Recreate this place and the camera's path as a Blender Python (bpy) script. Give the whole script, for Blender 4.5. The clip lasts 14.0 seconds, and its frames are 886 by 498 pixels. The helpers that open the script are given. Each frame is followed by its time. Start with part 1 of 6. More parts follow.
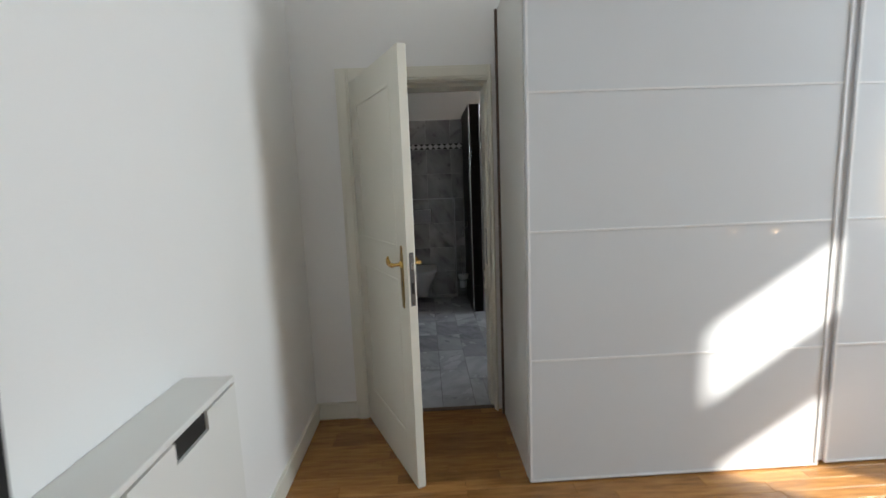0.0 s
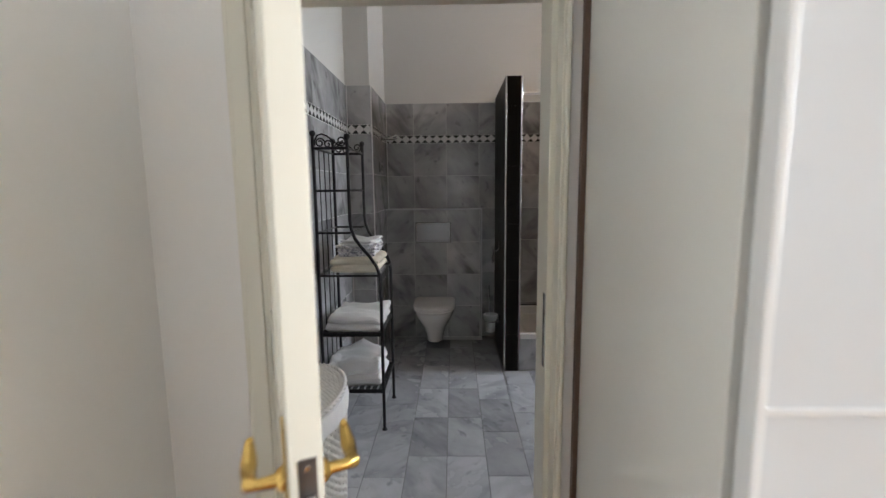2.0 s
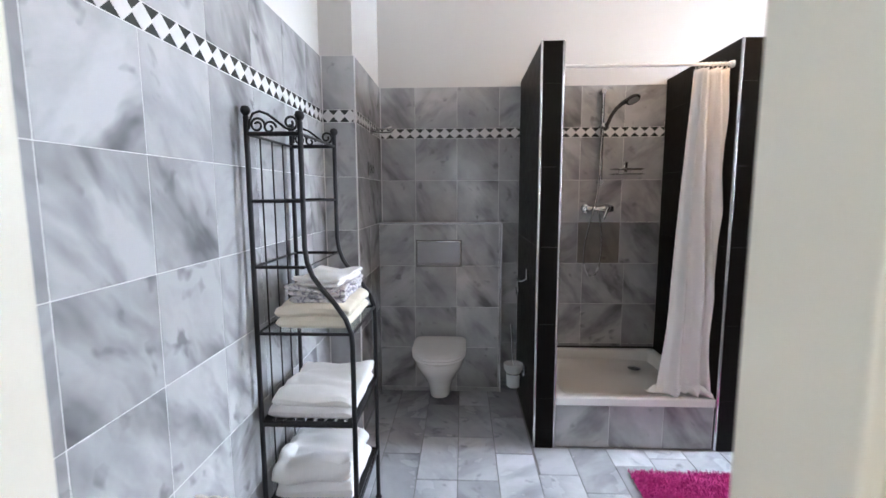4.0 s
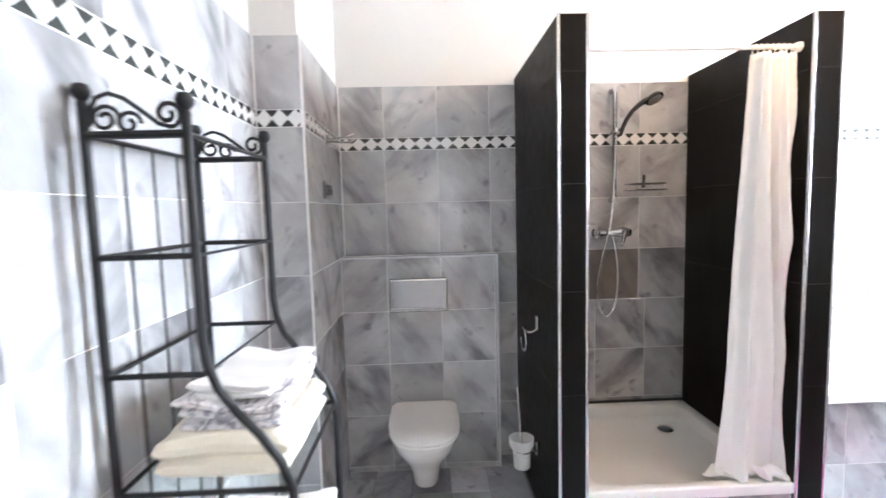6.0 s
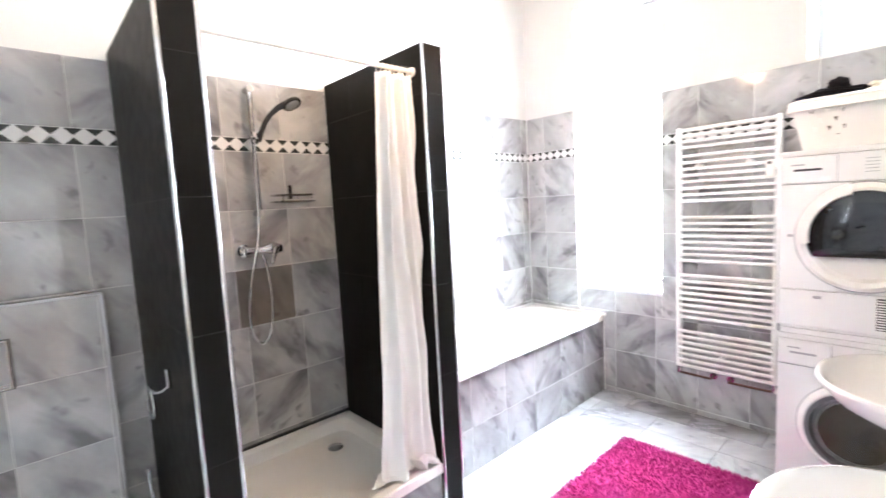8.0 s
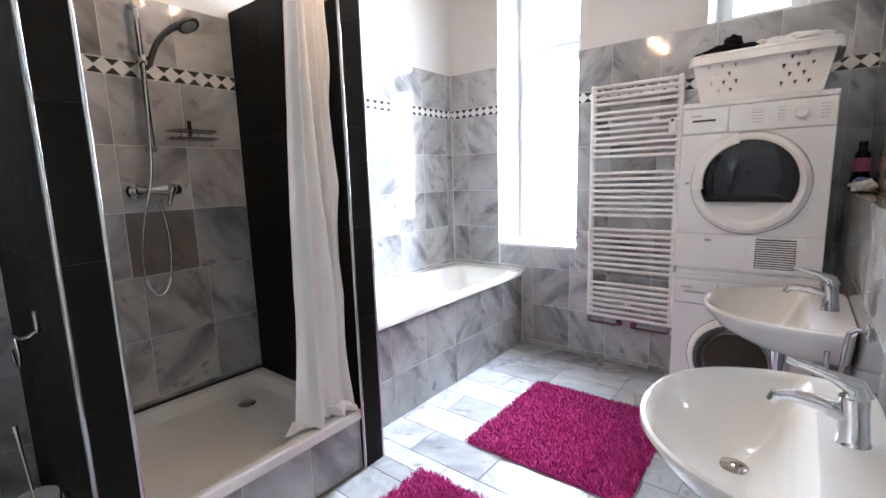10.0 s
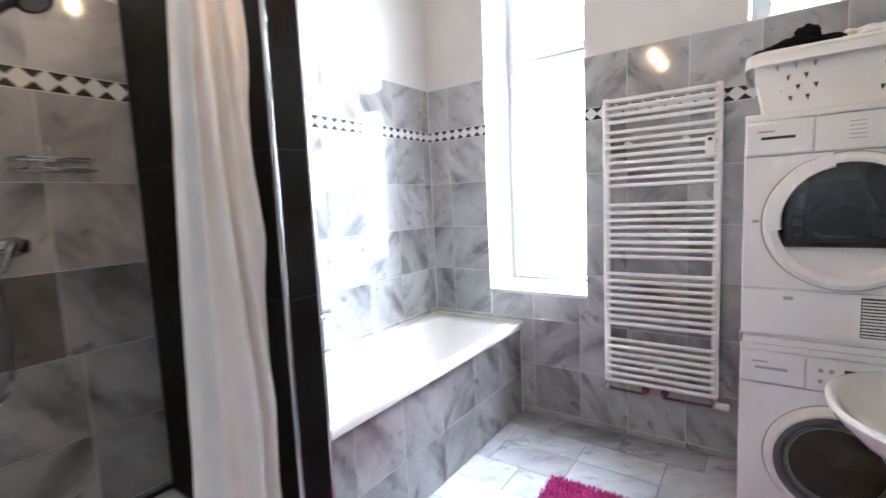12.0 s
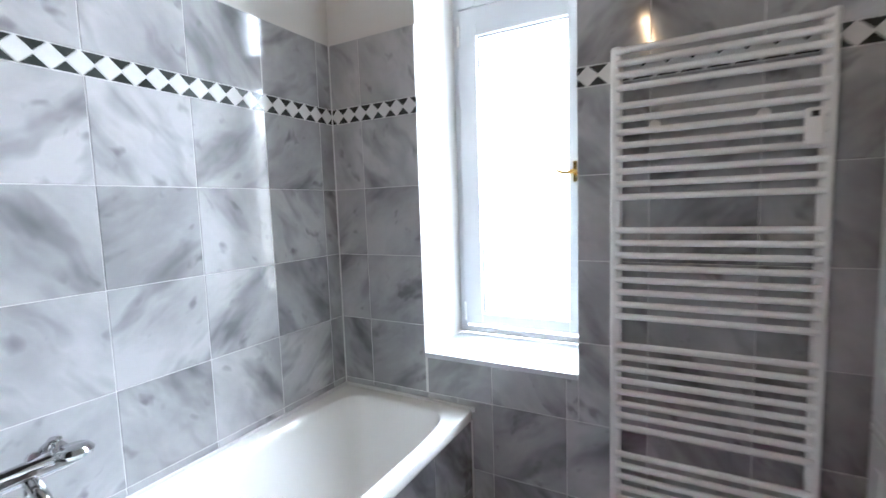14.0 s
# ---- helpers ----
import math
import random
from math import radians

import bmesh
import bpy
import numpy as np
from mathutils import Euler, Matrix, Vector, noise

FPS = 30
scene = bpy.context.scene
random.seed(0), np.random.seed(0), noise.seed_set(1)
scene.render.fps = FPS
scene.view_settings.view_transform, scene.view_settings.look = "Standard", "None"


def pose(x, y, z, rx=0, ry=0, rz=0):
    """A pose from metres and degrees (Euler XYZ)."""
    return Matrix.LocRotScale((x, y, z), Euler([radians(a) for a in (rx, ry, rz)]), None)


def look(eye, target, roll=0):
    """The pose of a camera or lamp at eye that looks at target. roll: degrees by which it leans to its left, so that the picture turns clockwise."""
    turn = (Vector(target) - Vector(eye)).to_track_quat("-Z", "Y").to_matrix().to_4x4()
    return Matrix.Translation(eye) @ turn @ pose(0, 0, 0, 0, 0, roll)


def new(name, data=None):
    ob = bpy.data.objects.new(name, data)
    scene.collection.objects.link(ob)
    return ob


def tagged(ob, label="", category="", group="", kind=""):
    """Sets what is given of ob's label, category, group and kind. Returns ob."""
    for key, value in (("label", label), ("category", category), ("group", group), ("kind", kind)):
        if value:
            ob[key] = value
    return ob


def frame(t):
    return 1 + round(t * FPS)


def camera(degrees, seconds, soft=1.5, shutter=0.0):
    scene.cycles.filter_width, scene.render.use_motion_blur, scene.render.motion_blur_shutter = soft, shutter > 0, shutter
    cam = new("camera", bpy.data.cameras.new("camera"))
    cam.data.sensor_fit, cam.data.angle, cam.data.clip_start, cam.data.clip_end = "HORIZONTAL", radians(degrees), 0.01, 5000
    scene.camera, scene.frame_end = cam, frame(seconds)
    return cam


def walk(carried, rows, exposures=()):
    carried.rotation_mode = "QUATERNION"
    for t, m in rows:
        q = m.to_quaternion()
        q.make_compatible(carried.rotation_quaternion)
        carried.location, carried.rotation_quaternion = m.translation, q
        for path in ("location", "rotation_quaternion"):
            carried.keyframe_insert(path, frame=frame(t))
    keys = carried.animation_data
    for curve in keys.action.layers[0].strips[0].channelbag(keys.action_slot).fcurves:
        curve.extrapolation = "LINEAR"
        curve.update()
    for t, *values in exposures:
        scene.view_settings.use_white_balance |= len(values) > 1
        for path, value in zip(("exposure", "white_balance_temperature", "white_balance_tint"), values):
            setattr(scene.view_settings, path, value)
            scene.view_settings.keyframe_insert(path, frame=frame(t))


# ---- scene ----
cam = camera(88.7, 14.0, shutter=0.5)
PATH = [
    (0, (0.624, 0.171, 1.412), (0.695, 2.150, 1.136), -2.2),
    (0.5, (0.614, 0.521, 1.425), (0.661, 2.504, 1.167), -2.9),
    (1, (0.651, 0.927, 1.432), (0.629, 2.907, 1.157), -1.3),
    (1.5, (0.685, 1.296, 1.424), (0.676, 3.279, 1.164), -0.4),
    (2, (0.732, 1.639, 1.446), (0.683, 3.622, 1.180), -0.6),
    (2.5, (0.774, 1.917, 1.444), (0.643, 3.894, 1.166), -0.5),
    (3, (0.768, 2.190, 1.433), (0.704, 4.170, 1.162), -0.3),
    (5.3, (0.577, 3.032, 1.499), (0.453, 5.019, 1.309), 0.0),
    (5.5, (0.561, 3.110, 1.497), (0.475, 5.099, 1.313), -0.2),
    (6, (0.595, 3.301, 1.515), (0.663, 5.293, 1.343), -1.5),
    (6.5, (0.657, 3.429, 1.530), (1.038, 5.386, 1.374), -2.5),
    (7, (0.711, 3.544, 1.567), (1.518, 5.365, 1.392), -2.8),
    (7.5, (0.752, 3.566, 1.574), (1.863, 5.217, 1.372), -2.9),
    (8, (0.778, 3.545, 1.543), (2.128, 5.008, 1.346), -3.0),
    (8.5, (0.804, 3.516, 1.544), (2.307, 4.819, 1.336), -2.9),
    (8.7, (0.802, 3.515, 1.540), (2.354, 4.758, 1.329), -2.8),
    (10.8, (0.888, 3.628, 1.311), (2.431, 4.855, 0.970), -1.5),
    (11, (0.947, 3.680, 1.318), (2.452, 4.959, 1.005), -2.2),
    (11.5, (1.133, 3.843, 1.430), (2.633, 5.134, 1.142), -2.5),
    (11.7, (1.222, 3.884, 1.428), (2.757, 5.145, 1.187), -2.6),
    (12, (1.356, 3.983, 1.437), (2.984, 5.126, 1.229), -2.6),
    (12.5, (1.562, 4.137, 1.473), (3.325, 5.065, 1.280), -2.5),
    (13, (1.890, 4.229, 1.493), (3.672, 5.118, 1.309), -2.2),
    (13.2, (1.979, 4.288, 1.498), (3.770, 5.157, 1.307), -1.8),
    (13.5, (2.119, 4.366, 1.508), (3.912, 5.223, 1.310), -2.0),
    (14, (2.405, 4.469, 1.470), (4.146, 5.435, 1.282), -1.9),
]
EXPOSURES = [(0, 1.38, 6450, 9), (0.5, 1.5, 6350, 9), (1, 1.75, 6450, 9), (1.5, 2.08, 6650, 12), (2, 2.3, 6700, 12), (2.5, 2.65, 6550, 12), (3, 2.95, 6250, 13), (5.3, 4.18, 6100, 13), (6, 4.5, 6250, 12), (7, 4.9, 6400, 11), (7.5, 4.86, 6400, 11), (8.7, 4.4, 6250, 11), (10.8, 3.34, 6200, 11), (11.5, 3.47, 6150, 11), (12.5, 3.6, 6100, 10), (13.2, 3.36, 6050, 9), (14, 2.62, 6050, 9)]
walk(cam, [(t, look(eye, target, roll)) for t, eye, target, roll in PATH], EXPOSURES)

# ---- light ----
world = bpy.data.worlds.new("world")
scene.world = world
world.use_nodes = True
sky = world.node_tree.nodes.new("ShaderNodeTexSky")
sky.sky_type, sky.sun_disc = "NISHITA", False
SUN_DIR = Vector((-0.70, 0.52, -0.47)).normalized()      # the way the sunlight goes
sky.sun_elevation = math.asin(-SUN_DIR.z)
sky.sun_rotation = math.atan2(-SUN_DIR.x, -SUN_DIR.y)
world.node_tree.links.new(sky.outputs[0], world.node_tree.nodes["Background"].inputs[0])
world.node_tree.nodes["Background"].inputs[1].default_value = 0.12


def lamp(name, kind, m, energy, colour, **more):
    data = bpy.data.lights.new(name, kind)
    data.energy, data.color = energy, colour
    for key, value in more.items():
        if key == "size":
            data.shape, data.size, data.size_y = "RECTANGLE", value[0], value[1]
        elif key == "angle":
            data.angle = value
        elif key == "radius":
            data.shadow_soft_size = value
        elif key == "spread":
            data.spread = value
    ob = new(name, data)
    ob.matrix_world = m
    return ob


lamp("sun", "SUN", look((0, 0, 0), SUN_DIR), 5.0, (1.0, 0.95, 0.87), angle=radians(1.3))
# sky light in the bathroom openings
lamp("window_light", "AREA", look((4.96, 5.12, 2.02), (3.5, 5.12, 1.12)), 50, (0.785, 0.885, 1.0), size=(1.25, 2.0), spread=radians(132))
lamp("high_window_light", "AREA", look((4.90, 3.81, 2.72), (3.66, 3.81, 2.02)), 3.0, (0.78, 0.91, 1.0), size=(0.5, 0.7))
# added fill lamp in an unseen, invented opening; brightens the bedroom from the east
lamp("bedroom_fill_light", "AREA", look((4.74, 1.35, 1.8), (0, 1.2, 1.6)), 34, (0.81, 0.915, 1.0), size=(1.15, 1.7))
# electric lamps
for i in range(3):
    lamp("spot_bulb", "POINT", pose(1.95 + 0.22 * i, 4.76, 2.62), 0.75, (1.0, 0.66, 0.38), radius=0.010)


# ---- materials ----
def nodes_of(name):
    mat = bpy.data.materials.new(name)
    mat.use_nodes = True
    return mat, mat.node_tree.nodes, mat.node_tree.links, mat.node_tree.nodes["Principled BSDF"]


def plain(name, colour, rough=0.5, metal=0.0, vary=0.06, scale=6.0, bump=0.0, bump_scale=200.0, coat=0.0, spec=0.5, transmission=0.0):
    """Painted, moulded or metal surface with slight blotches, uneven gloss and fine relief."""
    mat, n, l, b = nodes_of(name)
    tex = n.new("ShaderNodeTexCoord")
    big = n.new("ShaderNodeTexNoise")
    big.inputs["Scale"].default_value, big.inputs["Detail"].default_value = scale, 4
    l.new(tex.outputs["Object"], big.inputs["Vector"])
    mix = n.new("ShaderNodeMix")
    mix.data_type = "RGBA"
    mix.inputs[6].default_value = (*[c * (1 - vary) for c in colour], 1)
    mix.inputs[7].default_value = (*[min(1, c * (1 + vary)) for c in colour], 1)
    l.new(big.outputs[0], mix.inputs[0])
    l.new(mix.outputs[2], b.inputs["Base Color"])
    ramp = n.new("ShaderNodeMapRange")
    ramp.inputs[3].default_value, ramp.inputs[4].default_value = rough * 0.8, min(1, rough * 1.25)
    l.new(big.outputs[0], ramp.inputs[0])
    l.new(ramp.outputs[0], b.inputs["Roughness"])
    b.inputs["Metallic"].default_value = metal
    b.inputs["Coat Weight"].default_value = coat
    b.inputs["Coat Roughness"].default_value = 0.05
    b.inputs["Specular IOR Level"].default_value = spec
    b.inputs["Transmission Weight"].default_value = transmission
    if bump:
        fine = n.new("ShaderNodeTexNoise")
        fine.inputs["Scale"].default_value, fine.inputs["Detail"].default_value = bump_scale, 3
        l.new(tex.outputs["Object"], fine.inputs["Vector"])
        rel = n.new("ShaderNodeBump")
        rel.inputs["Strength"].default_value, rel.inputs["Distance"].default_value = bump, 0.004
        l.new(fine.outputs[0], rel.inputs["Height"])
        l.new(rel.outputs[0], b.inputs["Normal"])
    return mat


def marble(name, light, dark, rough, streak=1.0, uneven=0.10):
    """Clouded grey marble with slanting streaks; every tile is cut from another spot of the block."""
    mat, n, l, b = nodes_of(name)
    tex, info = n.new("ShaderNodeTexCoord"), n.new("ShaderNodeObjectInfo")
    comb = n.new("ShaderNodeCombineXYZ")
    for k in range(3):
        l.new(info.outputs["Random"], comb.inputs[k])
    shift = n.new("ShaderNodeVectorMath")
    shift.operation = "MULTIPLY_ADD"
    shift.inputs[1].default_value = (37.0, 53.0, 91.0)
    l.new(comb.outputs[0], shift.inputs[0])
    l.new(tex.outputs["Object"], shift.inputs[2])
    # half of the tiles are laid the other way round
    wrap = n.new("ShaderNodeMath")
    wrap.operation = "MULTIPLY"
    wrap.inputs[1].default_value = 29.0
    l.new(info.outputs["Random"], wrap.inputs[0])
    frac = n.new("ShaderNodeMath")
    frac.operation = "FRACT"
    l.new(wrap.outputs[0], frac.inputs[0])
    ang = n.new("ShaderNodeMapRange")
    ang.interpolation_type = "STEPPED"
    ang.inputs[3].default_value, ang.inputs[4].default_value, ang.inputs[5].default_value = -2.2, 0.9, 2.0
    l.new(frac.outputs[0], ang.inputs[0])
    rot = n.new("ShaderNodeVectorRotate")
    rot.rotation_type = "Z_AXIS"
    l.new(shift.outputs[0], rot.inputs["Vector"])
    l.new(ang.outputs[0], rot.inputs["Angle"])
    warp = n.new("ShaderNodeTexNoise")
    warp.inputs["Scale"].default_value, warp.inputs["Detail"].default_value = 4.0, 3
    l.new(rot.outputs[0], warp.inputs["Vector"])
    add = n.new("ShaderNodeVectorMath")
    add.operation = "MULTIPLY_ADD"
    add.inputs[1].default_value = (0.11, 0.11, 0.11)
    l.new(warp.outputs["Color"], add.inputs[0])
    l.new(rot.outputs[0], add.inputs[2])

    def cloud_of(scale, tall, detail):
        st = n.new("ShaderNodeMapping")
        st.inputs["Scale"].default_value = (1.0, tall, 1.0)
        l.new(add.outputs[0], st.inputs["Vector"])
        tx = n.new("ShaderNodeTexNoise")
        tx.inputs["Scale"].default_value, tx.inputs["Detail"].default_value, tx.inputs["Roughness"].default_value = scale, detail, 0.55
        l.new(st.outputs[0], tx.inputs["Vector"])
        return tx

    def span(src, lo, hi, out0, out1):
        mr = n.new("ShaderNodeMapRange")
        mr.inputs[1].default_value, mr.inputs[2].default_value, mr.inputs[3].default_value, mr.inputs[4].default_value = lo, hi, out0, out1
        l.new(src, mr.inputs[0])
        return mr.outputs[0]

    def mixed(fac, a, b_colour):
        mx = n.new("ShaderNodeMix")
        mx.data_type = "RGBA"
        l.new(fac, mx.inputs[0])
        if isinstance(a, tuple):
            mx.inputs[6].default_value = (*a, 1)
        else:
            l.new(a, mx.inputs[6])
        mx.inputs[7].default_value = (*b_colour, 1)
        return mx.outputs[2]

    soft, slant, spots = cloud_of(3.2, 1.6, 4), cloud_of(2.3, 2.7, 3), cloud_of(9.0, 1.4, 2)
    mid = tuple(0.55 * a + 0.45 * c for a, c in zip(light, dark))
    col = mixed(span(soft.outputs[0], 0.38, 0.66, 0.0, 1.0), light, mid)
    col = mixed(span(slant.outputs[0], 0.51, 0.74, 0.0, 0.90 * streak), col, dark)
    col = mixed(span(spots.outputs[0], 0.63, 0.75, 0.0, 0.60), col, tuple(c * 0.7 for c in dark))
    tone = n.new("ShaderNodeHueSaturation")
    l.new(span(info.outputs["Random"], 0.0, 1.0, 1.0 - uneven, 1.0 + 0.7 * uneven), tone.inputs["Value"])
    l.new(col, tone.inputs["Color"])
    l.new(tone.outputs[0], b.inputs["Base Color"])
    l.new(span(soft.outputs[0], 0.3, 0.7, rough * 0.75, rough * 1.4), b.inputs["Roughness"])
    rel = n.new("ShaderNodeBump")
    rel.inputs["Strength"].default_value, rel.inputs["Distance"].default_value = 0.04, 0.002
    l.new(warp.outputs[0], rel.inputs["Height"])
    l.new(rel.outputs[0], b.inputs["Normal"])
    return mat


def wood(name):
    """Lacquered oak strips, grain along the strip."""
    mat, n, l, b = nodes_of(name)
    tex, info = n.new("ShaderNodeTexCoord"), n.new("ShaderNodeObjectInfo")
    mul = n.new("ShaderNodeVectorMath")
    mul.operation = "MULTIPLY_ADD"
    comb = n.new("ShaderNodeCombineXYZ")
    for k in range(3):
        l.new(info.outputs["Random"], comb.inputs[k])
    l.new(comb.outputs[0], mul.inputs[0])
    mul.inputs[1].default_value = (31.0, 17.0, 71.0)
    l.new(tex.outputs["Object"], mul.inputs[2])
    st = n.new("ShaderNodeMapping")
    st.inputs["Scale"].default_value = (3.0, 40.0, 10.0)
    l.new(mul.outputs[0], st.inputs["Vector"])
    grain = n.new("ShaderNodeTexNoise")
    grain.inputs["Scale"].default_value, grain.inputs["Detail"].default_value = 2.0, 7
    l.new(st.outputs[0], grain.inputs["Vector"])
    ramp = n.new("ShaderNodeValToRGB")
    ramp.color_ramp.elements[0].position, ramp.color_ramp.elements[0].color = 0.3, (0.23, 0.098, 0.026, 1)
    ramp.color_ramp.elements[1].position, ramp.color_ramp.elements[1].color = 0.7, (0.44, 0.215, 0.065, 1)
    l.new(grain.outputs[0], ramp.inputs[0])
    tone = n.new("ShaderNodeHueSaturation")
    val = n.new("ShaderNodeMapRange")
    val.inputs[3].default_value, val.inputs[4].default_value = 0.75, 1.2
    l.new(info.outputs["Random"], val.inputs[0])
    l.new(val.outputs[0], tone.inputs["Value"])
    l.new(ramp.outputs[0], tone.inputs["Color"])
    l.new(tone.outputs[0], b.inputs["Base Color"])
    b.inputs["Roughness"].default_value = 0.22
    rel = n.new("ShaderNodeBump")
    rel.inputs["Strength"].default_value, rel.inputs["Distance"].default_value = 0.08, 0.002
    l.new(grain.outputs[0], rel.inputs["Height"])
    l.new(rel.outputs[0], b.inputs["Normal"])
    return mat


def glass_pane(name, tint=(1, 1, 1), gloss_most=0.35):
    """Thin window or shelf glass: clear, with a gloss that rises at grazing angles."""
    mat = bpy.data.materials.new(name)
    mat.use_nodes = True
    n, l = mat.node_tree.nodes, mat.node_tree.links
    n.remove(n["Principled BSDF"])
    clear, gloss, mix, edge, most = n.new("ShaderNodeBsdfTransparent"), n.new("ShaderNodeBsdfGlossy"), n.new("ShaderNodeMixShader"), n.new("ShaderNodeLayerWeight"), n.new("ShaderNodeMapRange")
    clear.inputs[0].default_value = (*tint, 1)
    gloss.inputs["Roughness"].default_value = 0.02
    edge.inputs[0].default_value = 0.2
    most.inputs[3].default_value, most.inputs[4].default_value = 0.03, gloss_most
    l.new(edge.outputs["Facing"], most.inputs[0])
    l.new(most.outputs[0], mix.inputs[0])
    l.new(clear.outputs[0], mix.inputs[1])
    l.new(gloss.outputs[0], mix.inputs[2])
    l.new(mix.outputs[0], n["Material Output"].inputs[0])
    return mat


def printed_cloth(name, ground, print_colour):
    """Cotton with a blotchy flower print."""
    mat, n, l, b = nodes_of(name)
    tex, flower, edge, weave, rel = n.new("ShaderNodeTexCoord"), n.new("ShaderNodeTexNoise"), n.new("ShaderNodeValToRGB"), n.new("ShaderNodeTexNoise"), n.new("ShaderNodeBump")
    flower.inputs["Scale"].default_value, flower.inputs["Detail"].default_value, flower.inputs["Distortion"].default_value = 38, 3, 1.4
    weave.inputs["Scale"].default_value = 420
    edge.color_ramp.elements[0].position, edge.color_ramp.elements[0].color = 0.47, (*ground, 1)
    edge.color_ramp.elements[1].position, edge.color_ramp.elements[1].color = 0.60, (*print_colour, 1)
    rel.inputs["Strength"].default_value, rel.inputs["Distance"].default_value = 0.4, 0.003
    l.new(tex.outputs["Object"], flower.inputs["Vector"])
    l.new(tex.outputs["Object"], weave.inputs["Vector"])
    l.new(flower.outputs[0], edge.inputs[0])
    l.new(edge.outputs[0], b.inputs["Base Color"])
    l.new(weave.outputs[0], rel.inputs["Height"])
    l.new(rel.outputs[0], b.inputs["Normal"])
    b.inputs["Roughness"].default_value = 0.95
    b.inputs["Specular IOR Level"].default_value = 0.1
    return mat


def glow(name, colour, strength):
    mat, n, l, b = nodes_of(name)
    b.inputs["Emission Color"].default_value = (*colour, 1)
    b.inputs["Emission Strength"].default_value = strength
    return mat


# bathroom whites darkened, bedroom whites lightened: room brightness set through the paint colour
M_PAINT_DIMMED = plain("white paint darkened for less bounce", (0.66, 0.648, 0.618), 0.75, vary=0.02, scale=2.0, bump=0.12, bump_scale=90)
M_PAINT_LIFTED = plain("white paint lightened for more bounce", (0.86, 0.85, 0.83), 0.75, vary=0.02, scale=2.0, bump=0.12, bump_scale=90)
M_CEIL_LIFTED = plain("bedroom ceiling paint", (0.87, 0.865, 0.85), 0.85, vary=0.02, scale=1.5)
M_CEIL_DIMMED = plain("ceiling paint", (0.64, 0.63, 0.61), 0.85, vary=0.02, scale=1.5)
M_WALLTILE = marble("grey marble wall tile", (0.49, 0.492, 0.498), (0.162, 0.162, 0.170), 0.075, 1.15, 0.15)
M_BROWNTILE = marble("brown-grey marble wall tile", (0.245, 0.220, 0.200), (0.125, 0.108, 0.098), 0.09, 0.8, 0.05)
M_FLOORTILE = marble("grey marble floor tile", (0.50, 0.51, 0.535), (0.20, 0.208, 0.228), 0.22, 0.8, 0.26)
M_GROUT = plain("light grout", (0.70, 0.70, 0.69), 0.85, vary=0.12, scale=9, bump=0.2)
M_FLOORGROUT = plain("grey grout", (0.20, 0.20, 0.20), 0.85, vary=0.15, scale=9, bump=0.2)
M_DARKTILE = plain("anthracite tile", (0.0065, 0.0058, 0.0053), 0.45, vary=0.2, scale=14, bump=0.06, bump_scale=120, spec=0.12)
M_DARKGROUT = plain("black grout", (0.009, 0.009, 0.009), 0.9, spec=0.1)
M_BANDWHITE = plain("white marble inlay", (0.72, 0.72, 0.71), 0.15, vary=0.1, scale=25)
M_BANDBLACK = plain("black-green marble inlay", (0.035, 0.042, 0.04), 0.14, vary=0.35, scale=40)
M_CHROME = plain("polished chrome", (0.56, 0.56, 0.57), 0.05, 1.0, vary=0.03)
M_SATIN = plain("satin chrome", (0.50, 0.51, 0.53), 0.25, 1.0, vary=0.04)
M_OLDSTEEL = plain("dull lock steel", (0.17, 0.17, 0.175), 0.42, 1.0, vary=0.2, scale=30)
M_BRASS = plain("aged brass", (0.66, 0.44, 0.14), 0.24, 1.0, vary=0.18, scale=30)
M_OLDBRASS = plain("darkened brass", (0.36, 0.25, 0.10), 0.35, 1.0, vary=0.35, scale=40)
M_COPPER = plain("copper pipe", (0.14, 0.085, 0.07), 0.4, 1.0, vary=0.2, scale=20)
M_CERAMIC = plain("white sanitary ceramic", (0.79, 0.77, 0.735), 0.07, vary=0.015, coat=0.4)
M_ENAMEL = plain("white enamel", (0.84, 0.83, 0.80), 0.10, vary=0.02, coat=0.3)
M_WARDROBE = plain("white glossy glass panel", (0.70, 0.72, 0.74), 0.06, vary=0.01, spec=0.45)
M_WARDSIDE = plain("white foil board", (0.78, 0.77, 0.73), 0.35, vary=0.02)
M_ALU = plain("white lacquered strip", (0.80, 0.80, 0.80), 0.35, vary=0.02)
M_DOOR = plain("cream door lacquer", (0.76, 0.735, 0.64), 0.42, vary=0.025, scale=4, bump=0.05, bump_scale=60)
M_BLACKMETAL = plain("black powder-coated steel", (0.009, 0.009, 0.010), 0.45, vary=0.2, scale=40, spec=0.3)
M_WHITEMETAL = plain("white lacquered steel", (0.82, 0.82, 0.80), 0.28, vary=0.02)
M_APPLIANCE = plain("white appliance enamel", (0.80, 0.795, 0.78), 0.25, vary=0.015)
M_PLASTIC = plain("white moulded plastic", (0.82, 0.80, 0.77), 0.4, vary=0.03)
M_GREYPLASTIC = plain("grey plastic", (0.36, 0.36, 0.37), 0.4, vary=0.05)
M_DARKPLASTIC = plain("black plastic", (0.015, 0.015, 0.016), 0.35, vary=0.1)
M_DRUMGLASS = plain("smoked door glass", (0.012, 0.013, 0.015), 0.04, vary=0.2)
M_TOWEL = plain("white terry cloth", (0.80, 0.79, 0.78), 0.95, vary=0.05, scale=25, bump=0.6, bump_scale=420, spec=0.1)
